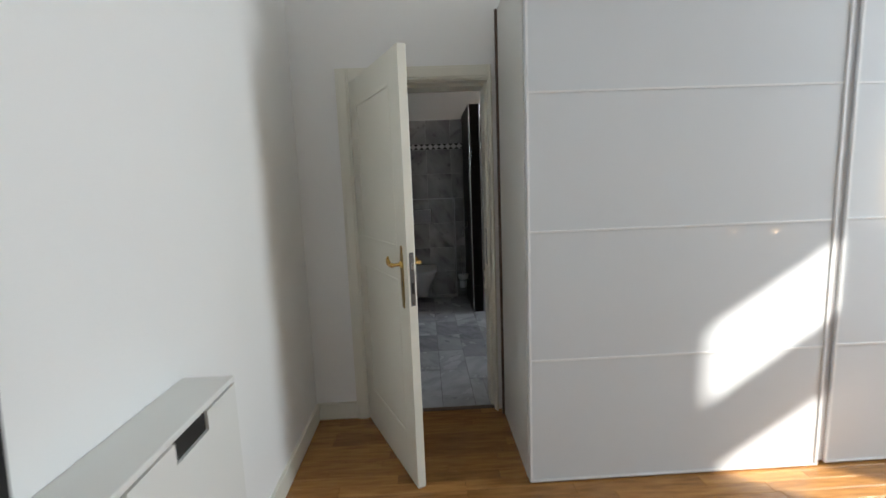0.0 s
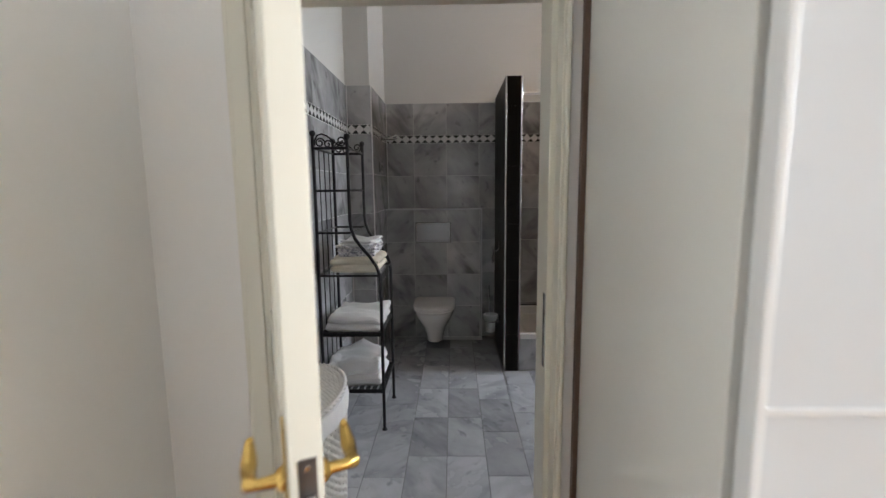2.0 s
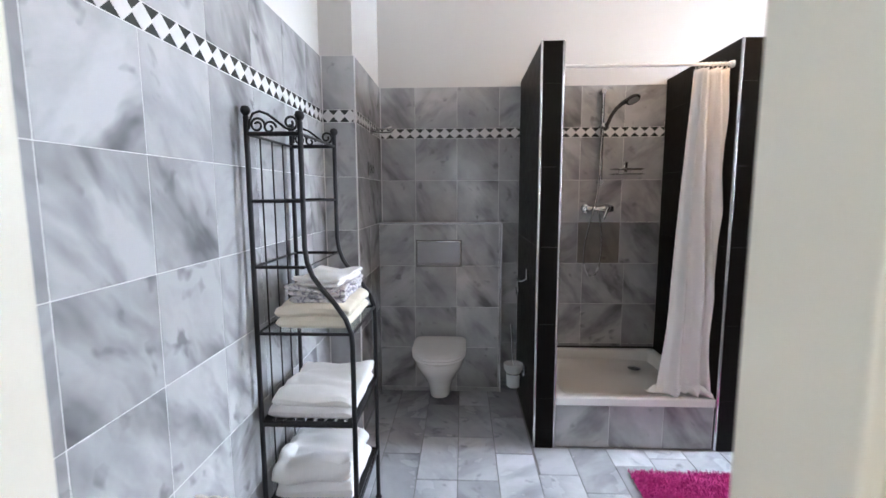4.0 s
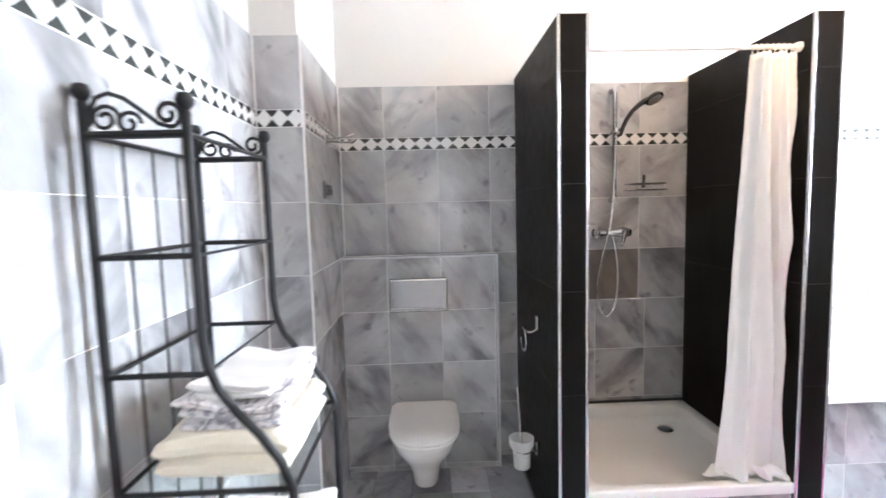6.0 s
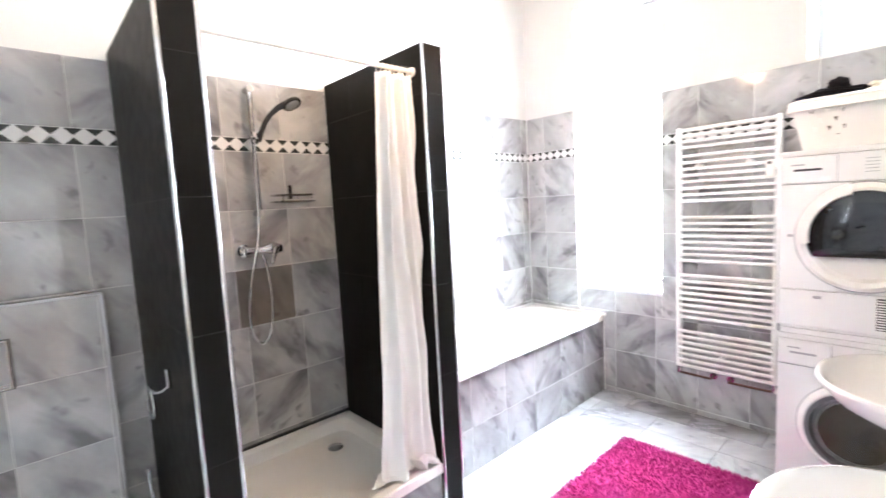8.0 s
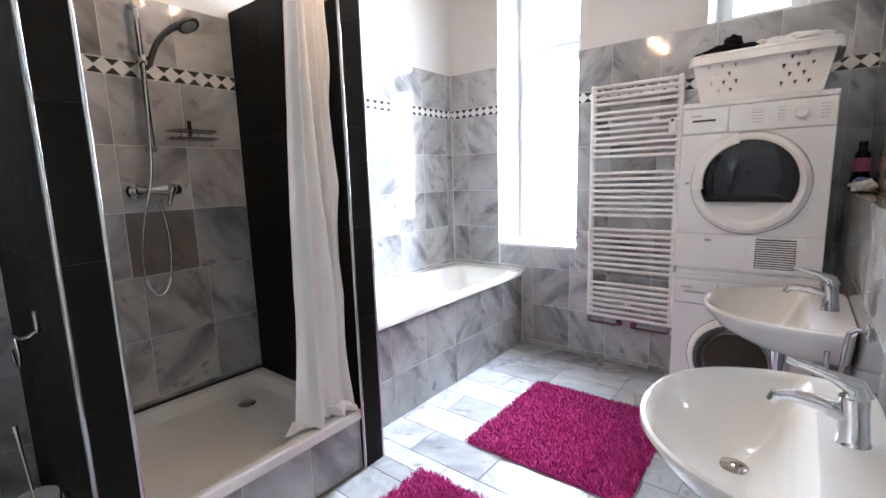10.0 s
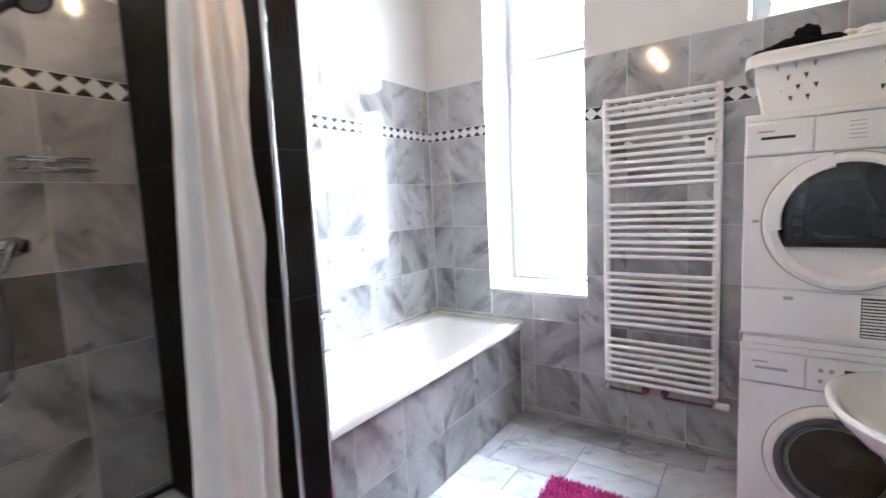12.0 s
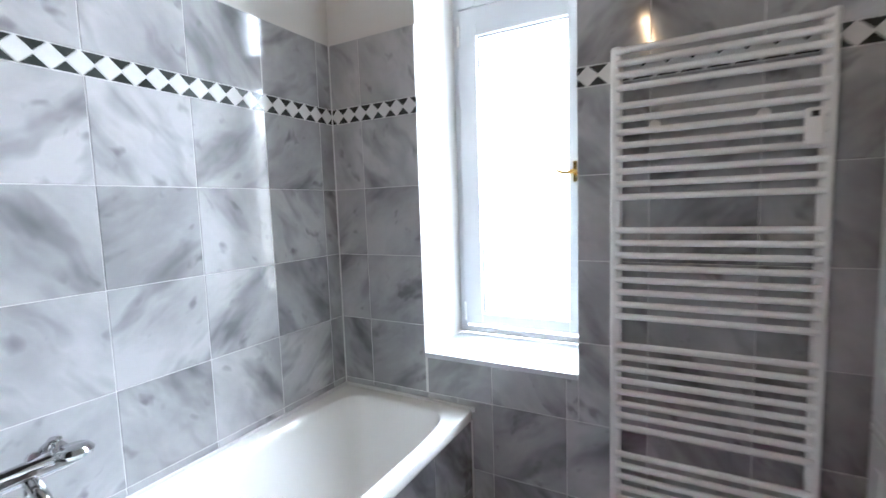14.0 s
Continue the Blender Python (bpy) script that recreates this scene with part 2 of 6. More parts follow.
M_CREAM = plain("cream terry cloth", (0.76, 0.70, 0.58), 0.95, vary=0.06, scale=25, bump=0.6, bump_scale=420, spec=0.1)
M_PATTERN = printed_cloth("grey patterned cloth", (0.72, 0.70, 0.70), (0.30, 0.29, 0.33))
M_CURTAIN = plain("white polyester curtain", (0.82, 0.80, 0.78), 0.55, vary=0.03, scale=12, bump=0.05, bump_scale=300)
M_WICKER = plain("white-washed wicker", (0.76, 0.73, 0.68), 0.75, vary=0.2, scale=30, bump=0.3, bump_scale=150)
M_RUG = plain("magenta shag yarn", (0.44, 0.038, 0.20), 0.9, vary=0.3, scale=35, spec=0.15)
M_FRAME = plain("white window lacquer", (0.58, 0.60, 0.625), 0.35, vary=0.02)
M_GLASS = glass_pane("window glass")
M_FROSTED = plain("frosted glass", (0.78, 0.79, 0.78), 0.45, vary=0.04, scale=20, transmission=0.35)
M_SHELFGLASS = glass_pane("shelf glass", (0.95, 0.98, 0.97), 0.12)
M_BLACKCLOTH = plain("black cotton", (0.012, 0.012, 0.016), 0.95, vary=0.3, scale=30, bump=0.5, spec=0.1)
M_NAVY = plain("dark blue cotton", (0.018, 0.020, 0.045), 0.95, vary=0.3, scale=30, bump=0.5, spec=0.1)
M_BULB = glow("warm bulb", (1.0, 0.66, 0.34), 3.0)
M_LANTERN = glow("warm lantern bulb", (1.0, 0.62, 0.30), 9.0)
M_SKY = glow("white sky", (0.95, 0.98, 1.0), 1.0)
M_WOOD = wood("oak strip")
M_MIRROR = plain("mirror silver", (0.88, 0.89, 0.89), 0.015, 1.0, vary=0.0)
M_BOTTLE = plain("dark bottle plastic", (0.02, 0.015, 0.03), 0.15, vary=0.1)
M_PINK = plain("pink paper label", (0.62, 0.16, 0.24), 0.5, vary=0.08)
M_BLUE = plain("blue print", (0.08, 0.14, 0.42), 0.5)
M_GREYPRINT = plain("grey print", (0.35, 0.35, 0.36), 0.5)
M_SMOKECHROME = plain("smoked chrome plastic", (0.10, 0.10, 0.105), 0.22, 0.6)
M_PLATE = plain("brushed steel plate", (0.27, 0.28, 0.30), 0.34, 1.0, vary=0.10, scale=12)
# basket filling: shade inside the basket put into the cloth colour
M_BASKET_SHADE = plain("grey-brown laundry darkened as shade", (0.16, 0.13, 0.12), 0.95, vary=0.5, scale=14, spec=0.1)
M_MAT = plain("blue-grey vinyl", (0.36, 0.41, 0.44), 0.5, vary=0.08)
M_RUBBER = plain("grey door seal", (0.20, 0.20, 0.21), 0.5)
M_RINGGREY = plain("dark grey ring plastic", (0.115, 0.112, 0.120), 0.3, vary=0.05)
M_LAUNDRY = plain("brown laundry", (0.038, 0.027, 0.017), 0.9, vary=0.5, scale=18)


# ---- mesh helpers ----
def part(name, bm, material, parent=None, label="", smooth=False, m=None):
    """Links a bmesh as one mesh object, under a thing or a part."""
    mesh = bpy.data.meshes.new(name)
    bmesh.ops.recalc_face_normals(bm, faces=bm.faces)
    bm.to_mesh(mesh)
    bm.free()
    mesh.materials.append(material)
    if smooth:
        for p in mesh.polygons:
            p.use_smooth = True
        mesh.set_sharp_from_angle(angle=radians(38))
    ob = new(name, mesh)
    if parent:
        ob.parent = parent
    if m is not None:
        ob.matrix_local = m
    if label:
        ob["label"] = label
    return ob


def thing(name, label, category, m=None, group="", kind=""):
    """An Empty at a thing's base, which parents its parts."""
    ob = new(name)
    ob.empty_display_size = 0.1
    if m is not None:
        ob.matrix_world = m
    return tagged(ob, label, category, group, kind)


def box(bm, x0, x1, y0, y1, z0, z1, bevel=0.0, seg=2):
    made = bmesh.ops.create_cube(bm, size=1, matrix=Matrix.Translation(((x0 + x1) / 2, (y0 + y1) / 2, (z0 + z1) / 2)) @ Matrix.Diagonal((x1 - x0, y1 - y0, z1 - z0, 1)))
    if bevel:
        es = list({e for v in made["verts"] for e in v.link_edges})
        bmesh.ops.bevel(bm, geom=es, offset=bevel, segments=seg, affect="EDGES", profile=0.5)
    return bm


def boxed(*a, **k):
    return box(bmesh.new(), *a, **k)


def tube(bm, pts, r, seg=10, closed=False):
    """A round bar along a line of points; r may be one radius or one a point."""
    pts = [Vector(p) for p in pts]
    count = len(pts)
    rs = r if isinstance(r, (list, tuple)) else [r] * count
    rings, up = [], None
    for i, p in enumerate(pts):
        if closed:
            d = (pts[(i + 1) % count] - pts[i - 1])
        else:
            d = pts[min(i + 1, count - 1)] - pts[max(i - 1, 0)]
        d.normalize()
        if up is None:
            up = Vector((0, 0, 1)) if abs(d.z) < 0.9 else Vector((1, 0, 0))
        side = d.cross(up).normalized()
        up = side.cross(d).normalized()
        rings.append([bm.verts.new(p + rs[i] * (math.cos(a) * side + math.sin(a) * up)) for a in [2 * math.pi * k / seg for k in range(seg)]])
    for i in range(count if closed else count - 1):
        a, b = rings[i], rings[(i + 1) % count]
        for k in range(seg):
            bm.faces.new((a[k], a[(k + 1) % seg], b[(k + 1) % seg], b[k]))
    if not closed:
        bm.faces.new(rings[0][::-1])
        bm.faces.new(rings[-1])
    return bm


def tubed(pts, r, seg=10, closed=False):
    return tube(bmesh.new(), pts, r, seg, closed)


def loft(bm, rings, cap0=True, cap1=True):
    """Skin over rings of equally many points."""
    vs = [[bm.verts.new(p) for p in ring] for ring in rings]
    seg = len(vs[0])
    for a, b in zip(vs, vs[1:]):
        for k in range(seg):
            bm.faces.new((a[k], a[(k + 1) % seg], b[(k + 1) % seg], b[k]))
    if cap0:
        bm.faces.new(vs[0][::-1])
    if cap1:
        bm.faces.new(vs[-1])
    return bm


def oval(cx, cy, z, rx, ry, seg=40, power=2.0):
    """A ring in the level: an ellipse, squarer with a higher power."""
    out = []
    for k in range(seg):
        a = 2 * math.pi * k / seg
        c, s = math.cos(a), math.sin(a)
        out.append((cx + rx * math.copysign(abs(c) ** (2 / power), c), cy + ry * math.copysign(abs(s) ** (2 / power), s), z))
    return out


def turned(bm, profile, seg=24, m=None):
    """A turned body from (radius, height) pairs."""
    rings = []
    for r, z in profile:
        ring = [Vector((r * math.cos(2 * math.pi * k / seg), r * math.sin(2 * math.pi * k / seg), z)) for k in range(seg)]
        rings.append([m @ p for p in ring] if m is not None else ring)
    return loft(bm, rings)


def arc(cx, cz, r, a0, a1, count=12):
    return [(cx + r * math.cos(radians(a0 + (a1 - a0) * i / count)), cz + r * math.sin(radians(a0 + (a1 - a0) * i / count))) for i in range(count + 1)]


def slab(name, label, category, x0, x1, y0, y1, z0, z1, material, holes=(), axis="x"):
    """A wall along one axis with openings through it: holes are (u0, u1, z0, z1)."""
    us = sorted({(x0 if axis == "x" else y0), (x1 if axis == "x" else y1), *[h[0] for h in holes], *[h[1] for h in holes]})
    zs = sorted({z0, z1, *[h[2] for h in holes], *[h[3] for h in holes]})
    bm = bmesh.new()
    for u0, u1 in zip(us, us[1:]):
        for w0, w1 in zip(zs, zs[1:]):
            um, wm = (u0 + u1) / 2, (w0 + w1) / 2
            if any(h[0] < um < h[1] and h[2] < wm < h[3] for h in holes):
                continue
            if axis == "x":
                box(bm, u0, u1, y0, y1, w0, w1)
            else:
                box(bm, x0, x1, u0, u1, w0, w1)
    bmesh.ops.remove_doubles(bm, verts=bm.verts, dist=0.0005)
    ob = part(name, bm, material)
    return tagged(ob, label, category, kind="structure")


TILE_MESHES = {}


def tile_mesh(name, w, h, material, thick=0.011, chamfer=0.0014):
    if material is M_DARKTILE:
        chamfer = 0.0004
    key = (name, round(w, 3), round(h, 3), material.name)
    if key not in TILE_MESHES:
        bm = bmesh.new()
        a = [bm.verts.new((sx * w / 2, sy * h / 2, z)) for z in (-thick, -chamfer) for sx, sy in ((-1, -1), (1, -1), (1, 1), (-1, 1))]
        t = [bm.verts.new((sx * (w / 2 - chamfer), sy * (h / 2 - chamfer), 0)) for sx, sy in ((-1, -1), (1, -1), (1, 1), (-1, 1))]
        for k in range(4):
            j = (k + 1) % 4
            bm.faces.new((a[k], a[j], a[4 + j], a[4 + k]))
            bm.faces.new((a[4 + k], a[4 + j], t[j], t[k]))
        bm.faces.new(t)
        mesh = bpy.data.meshes.new(name)
        bmesh.ops.recalc_face_normals(bm, faces=bm.faces)
        bm.to_mesh(mesh)
        bm.free()
        mesh.materials.append(material)
        TILE_MESHES[key] = mesh
    return TILE_MESHES[key]


def lattice(a, b, joint, pitch):
    """Spans between a and b, cut where a row of joints through one known joint falls."""
    k = math.ceil((a - joint) / pitch + 1e-6)
    cuts = [a]
    while joint + k * pitch < b - 1e-6:
        if joint + k * pitch - cuts[-1] > 0.012:
            cuts.append(joint + k * pitch)
        k += 1
    if b - cuts[-1] < 0.012 and len(cuts) > 1:
        cuts.pop()
    cuts.append(b)
    return list(zip(cuts, cuts[1:]))


def tiles(parent, origin, u, v, spans, rows, material, name="tile", gap=0.0024, holes=(), tilt=0.0016):
    """Tiles, each an object, on the plane through origin spanned by u and v; spans along u, rows along v."""
    u, v = Vector(u), Vector(v)
    n = u.cross(v)
    rnd = random.Random(len(bpy.data.objects))
    turn = Matrix((u, v, n)).transposed().to_4x4()
    for v0, v1 in rows:
        row_spans = spans(v0) if callable(spans) else spans
        for u0, u1 in row_spans:
            bits = [(u0, u1, v0, v1)]
            for h in holes:
                left = []
                for a, b, c, d in bits:
                    if b <= h[0] or a >= h[1] or d <= h[2] or c >= h[3]:
                        left.append((a, b, c, d))
                        continue
                    if a < h[0]:
                        left.append((a, h[0], c, d))
                    if b > h[1]:
                        left.append((h[1], b, c, d))
                    a2, b2 = max(a, h[0]), min(b, h[1])
                    if c < h[2]:
                        left.append((a2, b2, c, h[2]))
                    if d > h[3]:
                        left.append((a2, b2, h[3], d))
                bits = left
            for a, b, c, d in bits:
                if b - a < 0.012 or d - c < 0.012:
                    continue
                ob = new(name, tile_mesh(name, b - a - gap, d - c - gap, material))
                ob.parent = parent
                place = Vector(origin) + u * (a + b) / 2 + v * (c + d) / 2
                ob.matrix_local = Matrix.Translation(place) @ turn @ pose(0, 0, 0, math.degrees(rnd.uniform(-tilt, tilt)), math.degrees(rnd.uniform(-tilt, tilt)), 0)


def diamond_band(label, origin, u, length, z0=1.865, z1=1.935, n_out=None):
    """The inlaid border: white squares on their corners, dark triangles between them."""
    band = thing("tile_border", label, "tile border", kind="structure")
    u, v = Vector(u), Vector((0, 0, 1))
    n = u.cross(v)
    h = z1 - z0
    count = max(1, round(length / h))
    w = length / count
    key = ("diamond", round(w, 4))
    if key not in TILE_MESHES:
        bm = bmesh.new()
        g = 0.0012
        ring = lambda s, z: [((w / 2 - g) * s, 0, z), (0, (h / 2 - g) * s, z), (-(w / 2 - g) * s, 0, z), (0, -(h / 2 - g) * s, z)]
        loft(bm, [ring(1, -0.010), ring(1, -0.001), ring(0.97, 0)])
        mesh = bpy.data.meshes.new("inlay_square")
        bmesh.ops.recalc_face_normals(bm, faces=bm.faces)
        bm.to_mesh(mesh)
        bm.free()
        mesh.materials.append(M_BANDWHITE)
        TILE_MESHES[key] = mesh
    turn = Matrix((u, v, n)).transposed().to_4x4()
    dark = bmesh.new()
    for i in range(count):
        ob = new("inlay_square", TILE_MESHES[key])
        ob.parent = band
        ob.matrix_local = Matrix.Translation(Vector(origin) + u * (i + 0.5) * w + v * (z0 + z1) / 2) @ turn
    o = Vector(origin)
    for i in range(count + 1):
        for side in (1, -1):
            zc, tip = ((z1, z1 - h / 2) if side > 0 else (z0, z0 + h / 2))
            c = i * w
            a, b = max(0, c - w / 2), min(length, c + w / 2)
            g = 0.004
            pts = [(a + (g if a > 0 else 0), zc - side * 0.002), (b - (g if b < length else 0), zc - side * 0.002), (min(max(c, 0.001), length - 0.001), tip + side * 0.004)]
            loft(dark, [[o + u * p + v * q - n * 0.010 for p, q in pts], [o + u * p + v * q - n * 0.0006 for p, q in pts]])
    part("inlay_triangles", dark, M_BANDBLACK, band, "black-green marble triangles").update_tag()
    grout = bmesh.new()
    pts = [(0, z0), (length, z0), (length, z1), (0, z1)]
    loft(grout, [[o + u * p + v * q - n * 0.012 for p, q in pts], [o + u * p + v * q - n * 0.0018 for p, q in pts]])
    part("grout", grout, M_GROUT, band)
    return band

# ---- structure ----
H = 3.55                       # ceiling
TOP = 2.225                    # top of the wall tiles
ROWS_Z = [(0.0, 0.037), (0.037, 0.342), (0.342, 0.647), (0.647, 0.952), (0.952, 1.257), (1.257, 1.562), (1.562, 1.865), (1.935, TOP)]
P = 0.305                      # tile pitch

wall_north = slab("wall_north", "white painted wall above grey marble tiles", "wall", -0.30, 4.53, 5.977, 6.20, 0, H, M_PAINT_DIMMED)
wall_east = slab("wall_east", "white painted window wall above marble tiles", "wall", 4.082, 4.53, 3.06, 5.977, 0, H, M_PAINT_DIMMED,
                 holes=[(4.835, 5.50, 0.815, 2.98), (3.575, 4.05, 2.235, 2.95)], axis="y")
wall_west = slab("wall_west", "white painted wall above grey marble tiles", "wall", -0.30, -0.092, 3.06, 5.977, 0, H, M_PAINT_DIMMED, axis="y")
wall_middle = slab("wall_middle", "white painted wall with the bathroom doorway", "wall", -0.30, 4.75, 2.86, 3.06, 0, H, M_PAINT_LIFTED, holes=[(0.21, 1.035, 0, 2.02)])
wall_south = slab("wall_south", "painted wall behind the washbasins, tiled below", "wall", 1.35, 4.082, 3.06, 3.262, 0, H, M_PAINT_DIMMED)
wall_bedroom_west = slab("wall_bedroom_west", "white painted bedroom wall", "wall", -0.30, -0.10, -2.40, 2.86, 0, H, M_PAINT_LIFTED, axis="y")
wall_bedroom_south = slab("wall_bedroom_south", "white painted bedroom wall", "wall", -0.30, 4.75, -2.60, -2.40, 0, H, M_PAINT_LIFTED  )
# third hole is an invented opening, cut for the bedroom fill lamp
wall_bedroom_east = slab("wall_bedroom_east", "white painted bedroom wall with a narrow window", "wall", 4.75, 5.0, -2.60, 3.06, 0, H, M_PAINT_LIFTED,
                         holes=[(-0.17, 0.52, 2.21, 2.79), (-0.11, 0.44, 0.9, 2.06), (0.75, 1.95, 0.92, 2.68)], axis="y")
pilaster = slab("pilaster", "boxed-in pipe chase in the corner", "wall", -0.092, 0.096, 5.202, 5.977, 0, H, M_PAINT_DIMMED)
ceiling = tagged(part("ceiling", boxed(-0.30, 4.53, 3.06, 6.20, H, H + 0.1), M_CEIL_DIMMED), "white painted bathroom ceiling", "ceiling", kind="structure")
ceiling_bedroom = tagged(part("ceiling_bedroom", boxed(-0.30, 5.0, -2.60, 3.06, H, H + 0.1), M_CEIL_LIFTED), "white painted bedroom ceiling", "ceiling", kind="structure")
floor = tagged(part("floor", boxed(-0.30, 4.53, 2.90, 6.20, -0.12, -0.0035), M_FLOORGROUT), "grey marble tiled bathroom floor", "floor", kind="structure")
floor_bedroom = tagged(part("floor_bedroom", boxed(-0.30, 4.75, -2.60, 2.893, -0.12, -0.010), M_DARKGROUT), "lacquered oak strip bedroom floor", "floor", kind="structure")
threshold = tagged(part("threshold", boxed(0.21, 1.035, 2.876, 2.915, -0.01, 0.006, 0.003), plain("worn brown sill wood", (0.10, 0.06, 0.035), 0.5, vary=0.3)), "worn dark door sill strip", "threshold", kind="structure")

vorwand = tagged(part("low_wall", boxed(1.35, 4.082, 3.262, 3.3585, 0, 1.2555), M_GROUT), "marble tiled low wall with a ledge", "low wall", kind="structure")
wc_box = tagged(part("cistern_wall", boxed(0.108, 0.9865, 5.8465, 5.977, 0, 1.2515), M_GROUT), "marble tiled boxed cistern wall", "low wall", kind="structure")
tub_apron = tagged(part("tub_apron", boxed(2.268, 4.082, 5.2845, 5.345, 0, 0.56), M_GROUT), "marble tiled bathtub front", "tub apron", kind="structure")
tray_apron = tagged(part("tray_apron", boxed(1.242, 2.142, 5.1175, 5.18, 0, 0.262), M_GROUT), "marble tiled shower tray front", "tray apron", kind="structure")


def grout_slab(parent, x0, x1, y0, y1, z0=0.0, z1=TOP):
    part("grout", boxed(x0, x1, y0, y1, z0, z1), M_GROUT, parent)


grout_slab(wall_north, 0.10, 4.08, 5.9665, 5.979)
grout_slab(wall_east, 4.0715, 4.084, 5.50, 5.97)
grout_slab(wall_east, 4.0715, 4.084, 3.262, 4.835)
grout_slab(wall_east, 4.0715, 4.084, 4.835, 5.50, 0, 0.815)
grout_slab(wall_west, -0.094, -0.0815, 3.06, 5.21)
grout_slab(pilaster, -0.08, 0.1065, 5.1915, 5.204)
grout_slab(pilaster, 0.094, 0.1065, 5.1915, 5.979)
grout_slab(wall_south, 1.35, 4.08, 3.260, 3.2725)

# shower partitions
def partition(x0, x1, label):
    p = thing("shower_partition", label, "shower partition", kind="structure")
    part("core", boxed(x0 + 0.011, x1 - 0.011, 5.106, 5.968, 0, 2.245), M_DARKGROUT, p)
    rows = [(0.0, 0.30), (0.30, 0.735), (0.735, 1.17), (1.17, 1.605), (1.605, 2.04), (2.04, 2.255)]
    tiles(p, (0, 5.095, 0), (1, 0, 0), (0, 0, 1), [(x0 + 0.008, x1 - 0.008)], rows, M_DARKTILE, "dark_tile", 0.0007)
    tiles(p, (x0, 5.965, 0), (0, -1, 0), (0, 0, 1), [(0.0, 0.26), (0.26, 0.862)], rows, M_DARKTILE, "dark_tile", 0.0007)
    tiles(p, (x1, 5.103, 0), (0, 1, 0), (0, 0, 1), [(0.0, 0.602), (0.602, 0.862)], rows, M_DARKTILE, "dark_tile", 0.0007)
    tiles(p, (0, 5.103, 2.255), (1, 0, 0), (0, 1, 0), [(x0 + 0.008, x1 - 0.008)], [(0.0, 0.602), (0.602, 0.862)], M_DARKTILE, "dark_tile", 0.0007)
    for x in (x0 + 0.0045, x1 - 0.0045):
        part("edge_trim", tubed([(x, 5.0995, 0.0), (x, 5.0995, 1.1), (x, 5.0995, 2.257)], 0.0075, 12), M_CHROME, p, "rounded chrome edge trim", True)
    return p


for x, y in ((0.1075, 5.1905),):
    part("edge_trim", tubed([(x, y, 0.0), (x, y, TOP)], 0.0045, 8), M_ALU, pilaster, "white corner trim", True)
for x, y in ((-0.078, 5.188), (0.110, 5.963), (4.068, 5.963)):
    part("sealant", tubed([(x, y, 0.62 if x > 3 else 0.0), (x, y, TOP)], 0.0035, 6), M_GROUT, pilaster if x < 3 else wall_east, "pale corner joint", True)

part("sealant", tubed([(4.067, 5.2795, 0.0), (4.067, 5.2795, 0.56)], 0.0045, 6), M_GROUT, tub_apron, "pale corner joint", True)

partition(1.120, 1.242, "anthracite tiled shower partition with chrome edges")
partition(2.142, 2.268, "anthracite tiled partition between shower and bathtub")

# ---- doorway ----
door_frame = thing("door_frame", "cream lacquered door frame with casing", "door frame", kind="structure")
bm = bmesh.new()
for x0, x1 in ((0.21, 0.248), (0.995, 1.035)):
    box(bm, x0, x1, 2.915, 3.062, 0, 2.02, 0.003)
    xa, xb = (0.21, 0.232) if x0 < 0.5 else (1.012, 1.035)
    box(bm, xa, xb, 2.85, 2.915, 0, 2.02, 0.002)
box(bm, 0.248, 0.995, 2.915, 3.062, 1.982, 2.02, 0.003)
box(bm, 0.232, 1.012, 2.85, 2.915, 2.00, 2.02, 0.002)
part("jamb", bm, M_DOOR, door_frame)
bm = bmesh.new()
for x0, x1, z0, z1 in ((0.150, 0.224, 0, 2.083), (1.018, 1.031, 0, 2.083), (0.224, 1.018, 2.008, 2.083)):
    box(bm, x0, x1, 2.836, 2.862, z0, z1, 0.004)
    if x0 < 0.2 or z0 > 1:
        box(bm, x0 + 0.012, x1 - 0.012, 2.828, 2.84, z0 + (0.012 if z0 else 0), z1 - 0.012, 0.005)
for x0, x1, z0, z1 in ((0.150, 0.236, 0, 2.083), (1.005, 1.085, 0, 2.083), (0.236, 1.005, 1.996, 2.083)):
    box(bm, x0, x1, 3.058, 3.078, z0, z1, 0.004)
part("casing", bm, M_DOOR, door_frame)
part("strike_plate", boxed(0.9915, 0.9955, 2.922, 2.945, 0.92, 1.14, 0.0008), M_SATIN, door_frame, "steel strike plate")
part("strike_hole", boxed(0.9905, 0.9915, 2.927, 2.939, 0.98, 1.02), M_DARKPLASTIC, door_frame)
part("bolt_hole", boxed(0.9905, 0.9915, 2.927, 2.939, 1.05, 1.09), M_DARKPLASTIC, door_frame)

# the leaf, in its own axes: hinge at the origin, x along the leaf, y its thickness
HX, HY = 0.220, 2.850
angle = math.degrees(math.atan2(2.132 - HY, 0.534 - HX))
door = thing("door_1", "cream lacquered panelled door standing open into the bedroom", "door", pose(HX, HY, 0.008, 0, 0, angle), kind="structure")
W, T = 0.787, 0.040
bm = bmesh.new()
box(bm, 0, W, 0.0025, T - 0.0025, 0, 1.992, 0.001)
for y0, y1 in ((0, 0.004), (T - 0.004, T)):
    for x0, x1 in ((0, 0.125), (W - 0.125, W)):
        box(bm, x0, x1, y0, y1, 0, 1.992, 0.0018)
    for z0, z1 in ((0, 0.22), (0.98, 1.13), (1.86, 1.992)):
        box(bm, 0.124, W - 0.124, y0, y1, z0, z1, 0.0018)
part("leaf", bm, M_DOOR, door)
